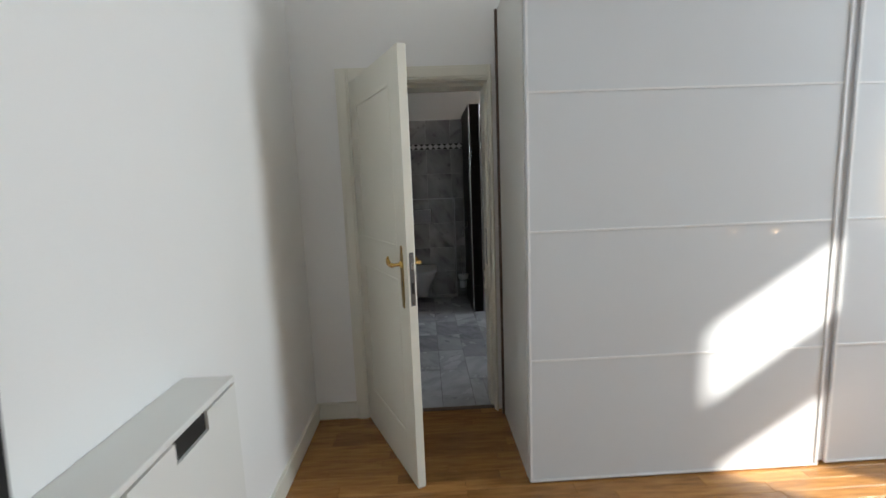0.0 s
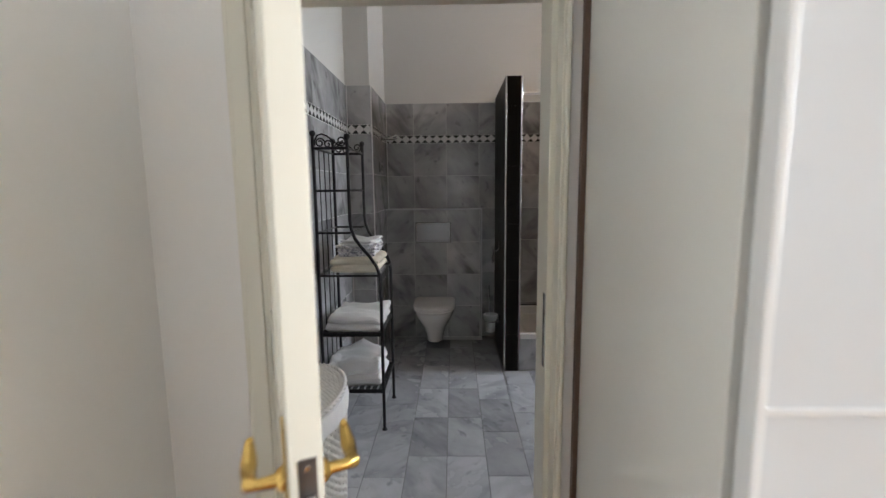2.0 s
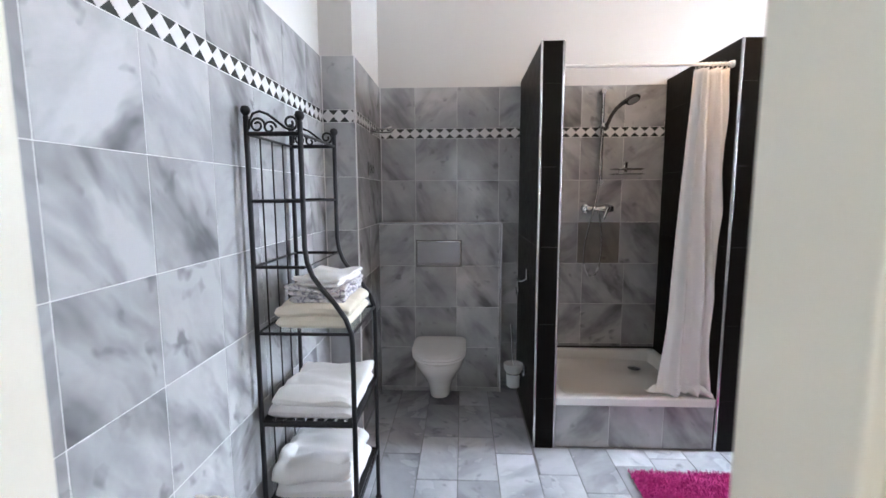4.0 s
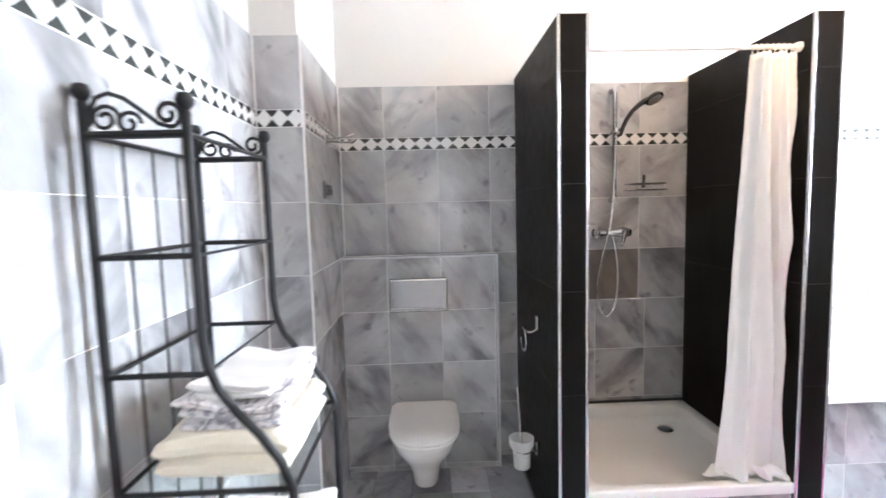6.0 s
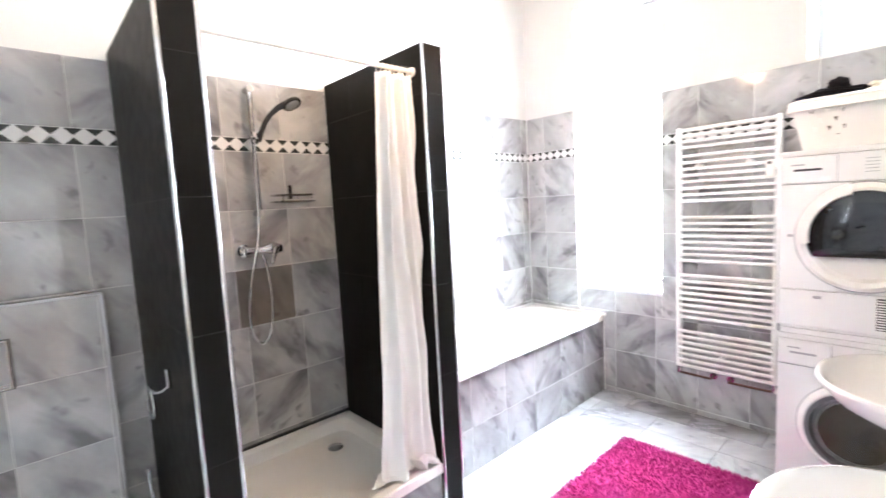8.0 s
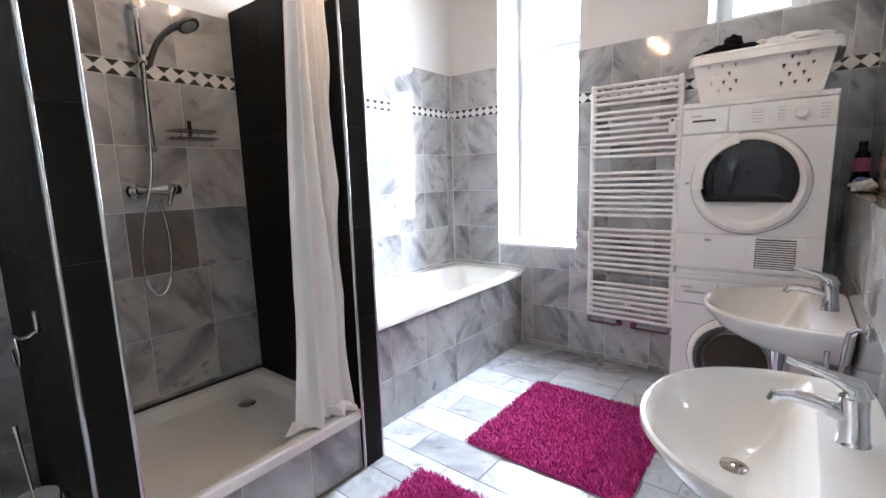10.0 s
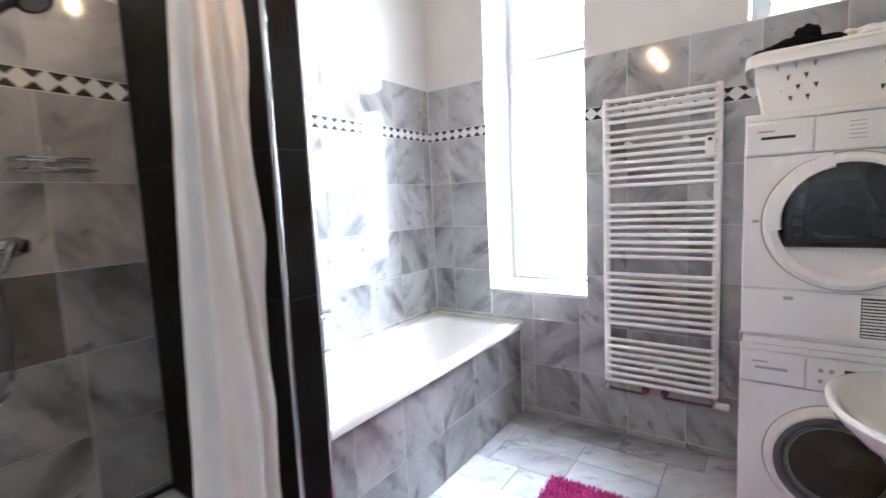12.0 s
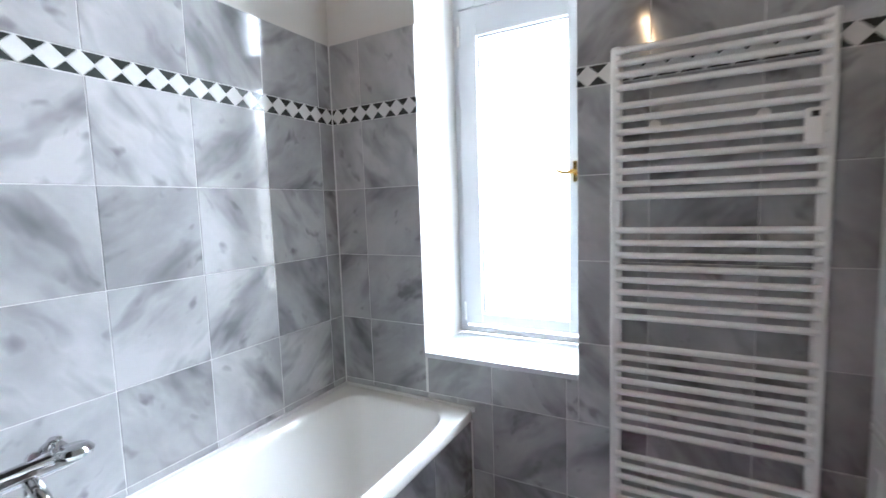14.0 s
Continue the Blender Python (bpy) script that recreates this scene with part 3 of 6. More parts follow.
for y0, y1 in ((-0.003, 0.005), (T - 0.005, T + 0.003)):
    for z0, z1 in ((0.22, 0.98), (1.13, 1.86)):
        bead = bmesh.new()
        for a in ((0.122, 0.138, z0 - 0.002, z1 + 0.002), (W - 0.138, W - 0.122, z0 - 0.002, z1 + 0.002)):
            box(bead, a[0], a[1], y0, y1, a[2], a[3], 0.003)
        for a in ((z0 - 0.002, z0 + 0.014), (z1 - 0.014, z1 + 0.002)):
            box(bead, 0.138, W - 0.138, y0 + 0.0002, y1 - 0.0002, a[0], a[1], 0.003)
        part("panel_moulding", bead, M_DOOR, door)
for side in (-1, 1):
    y = (T + 0.001) if side > 0 else -0.001
    hb = bmesh.new()
    rings = []
    for z, w in ((0.860, 0.004), (0.868, 0.013), (0.885, 0.011), (0.900, 0.017), (0.975, 0.018), (1.055, 0.018), (1.105, 0.017), (1.120, 0.011), (1.137, 0.013), (1.147, 0.004)):
        rings.append([(W - 0.062 + sx * w, y + side * d, z) for sx, d in ((-1, 0), (-0.8, 0.004), (0.8, 0.004), (1, 0))])
    loft(hb, rings)
    plate = part("backplate", hb, M_OLDBRASS, door, "ornate brass backplate")
    arm = [(W - 0.062, y, 1.062), (W - 0.062, y + side * 0.036, 1.062), (W - 0.069, y + side * 0.045, 1.061), (W - 0.086, y + side * 0.047, 1.059), (W - 0.106, y + side * 0.047, 1.064), (W - 0.122, y + side * 0.046, 1.075), (W - 0.129, y + side * 0.045, 1.086), (W - 0.123, y + side * 0.044, 1.092)]
    part("door_handle", tubed(arm, [0.010, 0.0075, 0.0115, 0.0095, 0.0115, 0.009, 0.0065, 0.0045], 12), M_BRASS, door, "curved brass lever handle", True)
    part("rosette", turned(bmesh.new(), [(0.0, 0.0), (0.017, 0.0), (0.017, 0.004), (0.012, 0.010), (0.0, 0.010)], 18, pose(W - 0.062, y + side * 0.003, 1.062, -90 * side, 0, 0)), M_BRASS, door, "", True)
    part("keyhole", boxed(W - 0.066, W - 0.058, y + side * 0.0035 - 0.001, y + side * 0.0035 + 0.001, 0.960, 0.985), M_DARKPLASTIC, door)
lock = part("lock_plate", boxed(W - 0.001, W + 0.0015, 0.010, 0.032, 0.880, 1.120, 0.0008), M_OLDSTEEL, door, "dull steel lock faceplate")
part("deadbolt_slot", boxed(W + 0.0014, W + 0.0020, 0.0145, 0.0275, 0.935, 0.985), M_DARKPLASTIC, lock, "dark bolt opening")
for z in (0.892, 1.108):
    part("screw", tubed([(W + 0.0012, 0.021, z), (W + 0.0024, 0.021, z)], [0.0042, 0.0036], 12), M_SATIN, lock, "", True)
part("latch_bolt", boxed(W + 0.001, W + 0.011, 0.014, 0.028, 1.040, 1.075, 0.003), M_SATIN, door)
for z in (0.24, 1.74):
    part("hinge", tubed([(-0.004, -0.006, z - 0.045), (-0.004, -0.006, z + 0.045)], 0.008, 10), M_SATIN, door, "steel hinge pin", True)

# bedroom skirting
def skirting(label, x0, x1, y0, y1):
    bm = boxed(x0, x1, y0, y1, 0, 0.105, 0.004)
    tagged(part("baseboard", bm, M_DOOR), label, "baseboard", kind="structure")


skirting("cream painted baseboard along the bedroom wall", -0.102, -0.082, -2.38, 2.858)
skirting("cream painted baseboard beside the door casing", -0.081, 0.149, 2.842, 2.862)

# ---- wardrobe ----
wardrobe = thing("wardrobe", "white wardrobe with glossy glass sliding doors", "wardrobe", pose(1.064, 2.125, 0))
for name, a in (("side_panel", (0, 0.019, 0.045, 0.70, 0, 2.36)), ("side_panel", (2.98, 3.0, 0.045, 0.70, 0, 2.36)), ("top_panel", (0.019, 2.98, 0.045, 0.69, 2.34, 2.36)),
                ("plinth", (0.019, 2.98, 0.045, 0.69, 0, 0.06)), ("back_panel", (0.019, 2.98, 0.69, 0.70, 0, 2.36))):
    part(name, boxed(*a, bevel=0.001), M_WARDSIDE, wardrobe)
for name, x0, x1, y in (("sliding_door", 0.0, 1.395, 0.0), ("sliding_door", 1.445, 2.99, 0.012)):
    d = part(name, boxed(x0 + 0.002, x1 - 0.002, y + 0.008, y + 0.022, 0.012, 2.372), M_WARDSIDE, wardrobe)
    for k in range(4):
        z0, z1 = 0.014 + k * 0.5905, 0.014 + (k + 1) * 0.5905
        part("glass_panel", boxed(x0 + 0.012, x1 - 0.012, y, y + 0.010, z0 + 0.004, z1 - 0.004, 0.001), M_WARDROBE, d)
    for k in range(5):
        z = 0.014 + k * 0.5905
        part("rail_strip", boxed(x0 + 0.012, x1 - 0.012, y - 0.004, y + 0.008, z - 0.0045, z + 0.0045, 0.001), M_ALU, d, "white lacquered strip between panels")
    for x in (x0, x1 - 0.012):
        part("edge_profile", boxed(x, x + 0.012, y - 0.006, y + 0.024, 0.010, 2.374, 0.002), M_ALU, d)
part("overlap_profile", boxed(1.396, 1.444, 0.016, 0.028, 0.02, 2.36, 0.003), plain("grey door profile", (0.42, 0.42, 0.43), 0.4), wardrobe, "grey recessed door profile")

# added strip: its dark brown imitates the shadow between casing and wardrobe
part("gap_shade_strip", boxed(-0.014, -0.001, 0.668, 0.690, 0, 2.36, 0.001), plain("dark brown gap shade", (0.10, 0.062, 0.045), 0.6, vary=0.2, scale=12), wardrobe, "dark brown strip standing in for the shaded gap beside the door casing")

# ---- shoe cabinet ----
cab = thing("shoe_cabinet", "slim white metal shoe cabinet against the wall", "cabinet", pose(-0.10, 0, 0))
part("body", boxed(0.002, 0.137, -0.02, 1.447, 0.05, 0.873, 0.002), M_WARDSIDE, cab)
part("top", boxed(0.001, 0.149, -0.022, 1.449, 0.874, 0.891, 0.003), M_WARDSIDE, cab)
for y0 in (-0.018, 0.472, 0.962):
    for z0, z1 in ((0.055, 0.455), (0.460, 0.868)):
        y1 = y0 + 0.484
        bm = bmesh.new()
        ym = (y0 + y1) / 2
        for a, b, c, d in ((y0, ym - 0.075, z0, z1), (ym + 0.075, y1, z0, z1), (ym - 0.075, ym + 0.075, z0, z1 - 0.05)):
            box(bm, 0.138, 0.149, a, b, c, d)
        flap = part("flap_door", bm, M_WARDSIDE, cab)
        part("finger_slot", boxed(0.1375, 0.1410, ym - 0.074, ym + 0.074, z1 - 0.049, z1 - 0.001, 0.0), M_DARKPLASTIC, flap, "dark finger slot")
frame_thing = thing("picture_frame", "black picture frame leaning on the cabinet top", "picture frame", pose(-0.098, 0.885, 0.892, 0, 3, 0))
bm = bmesh.new()
for a in ((-0.36, 0.0, 0, 0.022), (-0.36, 0.0, 0.478, 0.50), (-0.36, -0.338, 0.022, 0.478), (-0.022, 0.0, 0.022, 0.478)):
    box(bm, 0.0, 0.018, *a, 0.002)
part("moulding", bm, M_BLACKMETAL, frame_thing)
part("mount", boxed(0.002, 0.008, -0.338, -0.022, 0.022, 0.478), M_PLASTIC, frame_thing)

# ---- bathtub ----
tub = thing("bathtub", "white enamelled built-in bathtub", "bathtub", pose(0, 0, 0))
X0, X1, Y0, Y1, RZ = 2.27, 4.07, 5.270, 5.963, 0.610
def tub_ring(inset, z, power, dx=0.0):
    cx, cy = (X0 + X1) / 2 + dx, (Y0 + Y1) / 2
    return oval(cx, cy, z, (X1 - X0) / 2 - inset, (Y1 - Y0) / 2 - inset, 64, power)
bm = bmesh.new()
loft(bm, [tub_ring(0.012, 0.565, 60), tub_ring(0.002, 0.570, 60), tub_ring(0.0, 0.600, 60), tub_ring(0.005, 0.610, 50), tub_ring(0.014, RZ, 40), tub_ring(0.055, RZ - 0.001, 9), tub_ring(0.066, RZ - 0.008, 8), tub_ring(0.078, 0.57, 7.5),
          tub_ring(0.10, 0.42, 6.5, -0.01), tub_ring(0.125, 0.28, 5.5, -0.03), tub_ring(0.16, 0.20, 4.5, -0.05), tub_ring(0.22, 0.175, 4.0, -0.06), tub_ring(0.30, 0.17, 4.0, -0.06)], cap0=False)
part("basin", bm, M_ENAMEL, tub, "", True)
part("drain", turned(bmesh.new(), [(0.0, 0.17), (0.03, 0.17), (0.03, 0.174), (0.0, 0.176)], 20, Matrix.Translation((2.9, 5.61, 0.0))), M_CHROME, tub, "", True)
part("sealant", boxed(2.27, 4.07, 5.957, 5.967, 0.60, 0.622, 0.002), M_GROUT, tub)
part("sealant", boxed(4.062, 4.072, 5.262, 5.957, 0.60, 0.622, 0.002), M_GROUT, tub)

mat = thing("anti_slip_mat", "blue-grey dotted vinyl mat in the bathtub", "bath mat", pose(3.12, 5.66, 0.1745))
part("sheet", loft(bmesh.new(), [oval(0, 0, 0.0, 0.36, 0.165, 48, 7), oval(0, 0, 0.004, 0.36, 0.165, 48, 7), oval(0, 0, 0.006, 0.355, 0.16, 48, 7)]), M_MAT, mat, "", True)
for i in range(12):
    for j in range(5):
        part("stud", turned(bmesh.new(), [(0.006, 0.0055), (0.0055, 0.0085), (0.0, 0.009)], 8, Matrix.Translation((-0.31 + 0.056 * i, -0.12 + 0.06 * j, 0))), M_GREYPLASTIC, mat)

# ---- shower tray ----
tray = thing("shower_tray", "white raised shower tray with a chrome drain", "shower tray")
cx, cy = 1.692, 5.53
def tray_ring(ix, iy, z, power):
    return oval(cx, cy, z, 0.449 - ix, 0.434 - iy, 64, power)
bm = bmesh.new()
loft(bm, [tray_ring(0, 0, 0.262, 80), tray_ring(0, 0, 0.302, 80), tray_ring(0.006, 0.006, 0.309, 60), tray_ring(0.045, 0.045, 0.309, 16), tray_ring(0.055, 0.055, 0.303, 14), tray_ring(0.075, 0.075, 0.245, 10), tray_ring(0.11, 0.11, 0.228, 9), tray_ring(0.3, 0.3, 0.222, 6)], cap0=False)
part("basin", bm, M_ENAMEL, tray, "", True)
part("drain", turned(bmesh.new(), [(0.0, 0.0), (0.042, 0.0), (0.044, 0.003), (0.030, 0.008), (0.0, 0.010)], 24, Matrix.Translation((1.93, 5.76, 0.2262))), M_SATIN, tray, "round metal drain cover", True)
part("sealant", boxed(1.243, 2.141, 5.952, 5.966, 0.304, 0.321, 0.001), M_DARKPLASTIC, tray)

# ---- towel radiator ----
rad = thing("towel_radiator", "white ladder towel radiator on the wall", "radiator")
for y in (4.156, 4.694):
    part("rail", boxed(3.985, 4.020, y - 0.018, y + 0.018, 0.350, 1.958, 0.012, 3), M_WHITEMETAL, rad)
TUBES = [1.938, 1.900, 1.862, 1.824] + [1.768 - 0.0412 * i for i in range(8)] + [1.372 - 0.0408 * i for i in range(8)] + [0.988 - 0.0405 * i for i in range(8)] + [0.606 - 0.0400 * i for i in range(7)]
for z in TUBES:
    part("rung", tubed([(3.982, 4.158, z), (3.982, 4.692, z)], 0.0105, 10), M_WHITEMETAL, rad, "", True)
for y, z in ((4.30, 1.70), (4.58, 1.70), (4.44, 0.45)):
    part("bracket", tubed([(3.99, y, z), (4.02, y, z), (4.071, y, z)], [0.017, 0.012, 0.016], 12), M_WHITEMETAL, rad, "white wall bracket", True)
part("control_box", boxed(3.962, 3.985, 4.168, 4.211, 1.60, 1.70, 0.006), M_PLASTIC, rad, "small white heat control")
part("sensor", boxed(3.960, 3.963, 4.182, 4.199, 1.675, 1.69), M_DARKPLASTIC, rad)
part("valve", tubed([(4.005, 4.156, 0.351), (4.005, 4.156, 0.32), (4.005, 4.156, 0.30)], [0.013, 0.016, 0.014], 12), M_CHROME, rad, "", True)
part("thermostat_head", tubed([(4.005, 4.15, 0.312), (4.005, 4.12, 0.312), (4.005, 4.09, 0.312)], [0.014, 0.02, 0.018], 14), M_PLASTIC, rad, "white thermostat head", True)
part("valve", tubed([(4.005, 4.696, 0.351), (4.005, 4.696, 0.32), (4.005, 4.696, 0.30)], [0.013, 0.016, 0.014], 12), M_CHROME, rad, "", True)
for ya, yb in ((4.156, 4.40), (4.696, 4.50)):
    part("pipe", tubed([(4.005, ya, 0.305), (4.005, (ya + yb) / 2, 0.303), (4.005, yb, 0.303), (4.03, yb, 0.303), (4.071, yb, 0.303)], 0.0085, 10), M_COPPER, rad, "copper connecting pipe", True)
    part("collar", tubed([(4.06, yb, 0.303), (4.072, yb, 0.303)], 0.022, 16), M_CHROME, rad, "", True)

# ---- window ----
def window(name, label, x, y0, y1, z0, z1, splits, stiles=(0.055, 0.055)):
    """A lacquered casement in the reveal; splits: (z0, z1) of each light's glass."""
    w = thing(name, label, "window", kind="structure")
    zs = [z0 + 0.0] + [z for s in splits for z in s] + [z1]
    bm = bmesh.new()
    box(bm, x, x + 0.07, y0, y0 + 0.035, z0, z1, 0.003)
    box(bm, x, x + 0.07, y1 - 0.035, y1, z0, z1, 0.003)
    box(bm, x + 0.001, x + 0.069, y0 + 0.035, y1 - 0.035, z0, z0 + 0.03, 0.003)
    box(bm, x + 0.001, x + 0.069, y0 + 0.035, y1 - 0.035, z1 - 0.03, z1, 0.003)
    for (a0, a1), (b0, b1) in zip(splits, splits[1:]):
        box(bm, x - 0.006, x + 0.069, y0 + 0.035, y1 - 0.035, a1 + 0.055, b0 - 0.055 if b0 - a1 > 0.12 else b0 - 0.03, 0.004)
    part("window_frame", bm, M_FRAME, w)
    for g0, g1 in splits:
        s = bmesh.new()
        f = 0.055
        yi0, yi1 = y0 + 0.030 + stiles[0], y1 - 0.030 - stiles[1]
        box(s, x - 0.016, x + 0.05, y0 + 0.030, yi0, g0 - f, g1 + f, 0.004)
        box(s, x - 0.016, x + 0.05, yi1, y1 - 0.030, g0 - f, g1 + f, 0.004)
        box(s, x - 0.0155, x + 0.0495, yi0, yi1, g0 - f, g0, 0.004)
        box(s, x - 0.0155, x + 0.0495, yi0, yi1, g1, g1 + f, 0.004)
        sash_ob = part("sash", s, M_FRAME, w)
        b = bmesh.new()
        for a in ((yi0, yi0 + 0.006, g0, g1), (yi1 - 0.006, yi1, g0, g1), (yi0, yi1, g0, g0 + 0.006), (yi0, yi1, g1 - 0.006, g1)):
            box(b, x + 0.008, x + 0.012, *a)
        part("gasket", b, M_RUBBER, sash_ob, "dark glazing seal")
        pane = part("pane", boxed(x + 0.012, x + 0.016, yi0, yi1, g0, g1), M_GLASS, sash_ob)
        pane.visible_shadow = False
    return w


win = window("window_1", "tall white casement window in a deep reveal", 4.425, 4.84, 5.495, 0.835, 2.975, [(0.938, 2.255), (2.44, 2.90)], (0.075, 0.094))
part("window_handle", tubed([(4.41, 4.912, 1.60), (4.375, 4.912, 1.60), (4.366, 4.916, 1.60), (4.360, 4.945, 1.594), (4.358, 4.972, 1.600), (4.358, 4.988, 1.612)], [0.008, 0.008, 0.010, 0.008, 0.007, 0.005], 10), M_BRASS, win, "small brass window handle", True)
part("handle_plate", boxed(4.403, 4.4095, 4.898, 4.926, 1.555, 1.645, 0.002), M_BRASS, win)
part("hinge", tubed([(4.408, 5.462, 0.90), (4.408, 5.462, 0.99)], 0.007, 8), M_WHITEMETAL, win, "", True)
part("hinge", tubed([(4.408, 5.462, 2.22), (4.408, 5.462, 2.31)], 0.007, 8), M_WHITEMETAL, win, "", True)
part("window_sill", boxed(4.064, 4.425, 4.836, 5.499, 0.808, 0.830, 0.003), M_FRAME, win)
win2 = window("window_2", "small white high-level window above the tiles", 4.425, 3.58, 4.045, 2.24, 2.945, [(2.33, 2.86)])
win3 = window("window_3", "narrow bedroom casement window", 4.80, -0.17, 0.52, 2.21, 2.79, [(2.295, 2.705)])
part("window_sill", boxed(4.73, 4.80, -0.17, 0.52, 2.19, 2.211, 0.003), M_FRAME, win3)
# unseen cloth, added to keep the sun out of the fill lamp's opening
drape = thing("sun_block_cloth", "unseen white cloth added to block the sun behind the bedroom fill lamp", "drape")
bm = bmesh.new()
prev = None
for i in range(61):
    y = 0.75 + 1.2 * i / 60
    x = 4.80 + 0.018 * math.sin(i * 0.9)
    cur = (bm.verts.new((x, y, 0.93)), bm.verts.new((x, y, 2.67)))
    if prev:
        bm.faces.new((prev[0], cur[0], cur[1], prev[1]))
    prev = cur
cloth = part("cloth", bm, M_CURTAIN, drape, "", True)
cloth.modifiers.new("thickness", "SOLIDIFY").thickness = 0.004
backdrop = tagged(part("backdrop", boxed(6.0, 6.02, 2.2, 9.5, -1.5, 7.5), M_SKY), "bright white sky outside the window", "backdrop", kind="structure")

# ---- toilet ----
wc = thing("toilet", "white wall-hung toilet with closed lid", "toilet", pose(0.552, 5.846, 0))
def wc_ring(z, w, y_front, y_back, power=2.6):
    """A ring round at the front, squarer at the wall."""
    out = []
    for k in range(40):
        a = 2 * math.pi * k / 40
        c, s = math.cos(a), math.sin(a)
        mid = y_back - 0.42 * (y_back - y_front)
        ry = (y_back - mid) if s > 0 else (mid - y_front)
        pw = 8.0 if s > 0 else power
        out.append((w * math.copysign(abs(c) ** (2 / (pw if s > 0 else 2.4)), c), mid + ry * math.copysign(abs(s) ** (2 / pw), s), z))
    return out
bm = loft(bmesh.new(), [wc_ring(0.070, 0.055, -0.28, -0.02), wc_ring(0.085, 0.075, -0.31, -0.01), wc_ring(0.16, 0.088, -0.335, 0.0), wc_ring(0.23, 0.112, -0.39, 0.0), wc_ring(0.29, 0.145, -0.45, 0.0), wc_ring(0.345, 0.170, -0.495, 0.0), wc_ring(0.385, 0.177, -0.508, 0.0), wc_ring(0.395, 0.172, -0.502, 0.0)])
part("bowl", bm, M_CERAMIC, wc, "", True)
bm = loft(bmesh.new(), [wc_ring(0.396, 0.172, -0.508, -0.06), wc_ring(0.399, 0.181, -0.517, -0.06), wc_ring(0.411, 0.182, -0.518, -0.06), wc_ring(0.414, 0.178, -0.514, -0.06)])
part("seat", bm, M_PLASTIC, wc, "", True)
bm = loft(bmesh.new(), [wc_ring(0.4155, 0.178, -0.514, -0.055), wc_ring(0.418, 0.183, -0.519, -0.05), wc_ring(0.430, 0.183, -0.519, -0.05), wc_ring(0.438, 0.174, -0.508, -0.055), wc_ring(0.4415, 0.12, -0.44, -0.10)])
part("lid", bm, M_PLASTIC, wc, "", True)
for x in (-0.08, 0.08):
    part("hinge", tubed([(x - 0.03, -0.045, 0.418), (x + 0.03, -0.045, 0.418)], 0.012, 12), M_CHROME, wc, "", True)

flush = thing("flush_plate", "satin chrome flush plate on the cistern wall", "flush plate", pose(0.538, 5.8445, 1.038))
part("shadow_gap", boxed(-0.164, 0.164, -0.0035, 0, -0.096, 0.096, 0.001), M_DARKPLASTIC, flush)
part("frame", boxed(-0.160, 0.160, -0.010, -0.0036, -0.092, 0.092, 0.003), M_SATIN, flush, "satin chrome rim")
part("lower_strip", boxed(-0.150, 0.150, -0.014, -0.009, -0.086, -0.075, 0.002), M_PLATE, flush)
part("button", boxed(-0.153, 0.153, -0.017, -0.009, -0.072, 0.085, 0.004), M_PLATE, flush, "large brushed push button")

# toilet brush on the partition
brush = thing("toilet_brush", "toilet brush in a white wall-mounted cup", "toilet brush", pose(1.045, 5.50, 0))
part("cup", turned(bmesh.new(), [(0.0, 0.195), (0.036, 0.195), (0.041, 0.200), (0.045, 0.285), (0.047, 0.292), (0.061, 0.318), (0.063, 0.350), (0.059, 0.352), (0.056, 0.322), (0.042, 0.292), (0.040, 0.210), (0.0, 0.208)], 28), M_FROSTED, brush, "frosted glass cup with a flared collar", True)
part("bristles", turned(bmesh.new(), [(0.0, 0.212), (0.026, 0.214), (0.032, 0.235), (0.032, 0.275), (0.020, 0.295), (0.0, 0.298)], 20), M_PLASTIC, brush, "white brush head", True)
part("handle", tubed([(0.0, 0, 0.296), (-0.006, 0.004, 0.42), (-0.014, 0.010, 0.58), (-0.016, 0.011, 0.615)], [0.0055, 0.0055, 0.006, 0.0075], 10), M_CHROME, brush, "slim chrome handle", True)
part("ring", tubed([(0.0475 * math.cos(q), 0.0475 * math.sin(q), 0.290) for q in [2 * math.pi * k / 24 for k in range(24)]], 0.0045, 8, True), M_CHROME, brush, "chrome carrying ring", True)
part("arm", tubed([(0.046, -0.004, 0.290), (0.058, -0.030, 0.291), (0.060, -0.060, 0.294), (0.062, -0.072, 0.300), (0.063, -0.074, 0.330)], 0.0048, 8), M_CHROME, brush, "", True)
part("wall_plate", boxed(0.058, 0.0745, -0.084, -0.064, 0.318, 0.362, 0.003), M_CHROME, brush, "square chrome wall plate")

holder = thing("paper_holder", "chrome toilet paper holder on the partition", "paper holder", pose(1.118, 5.42, 0.96))
part("plate", boxed(-0.012, 0.0, -0.014, 0.014, -0.032, 0.036, 0.003), M_CHROME, holder)
loop = [(-0.010, 0, -0.028), (-0.030, 0.004, -0.042), (-0.048, 0.022, -0.046)]
loop += [(-0.056, 0.085 - 0.062 * math.cos(q), -0.098 + 0.055 * math.sin(q)) for q in [1.9 - 4.9 * k / 22 for k in range(23)]]
part("hook", tubed(loop, 0.0052, 10), M_CHROME, holder, "open chrome loop", True)

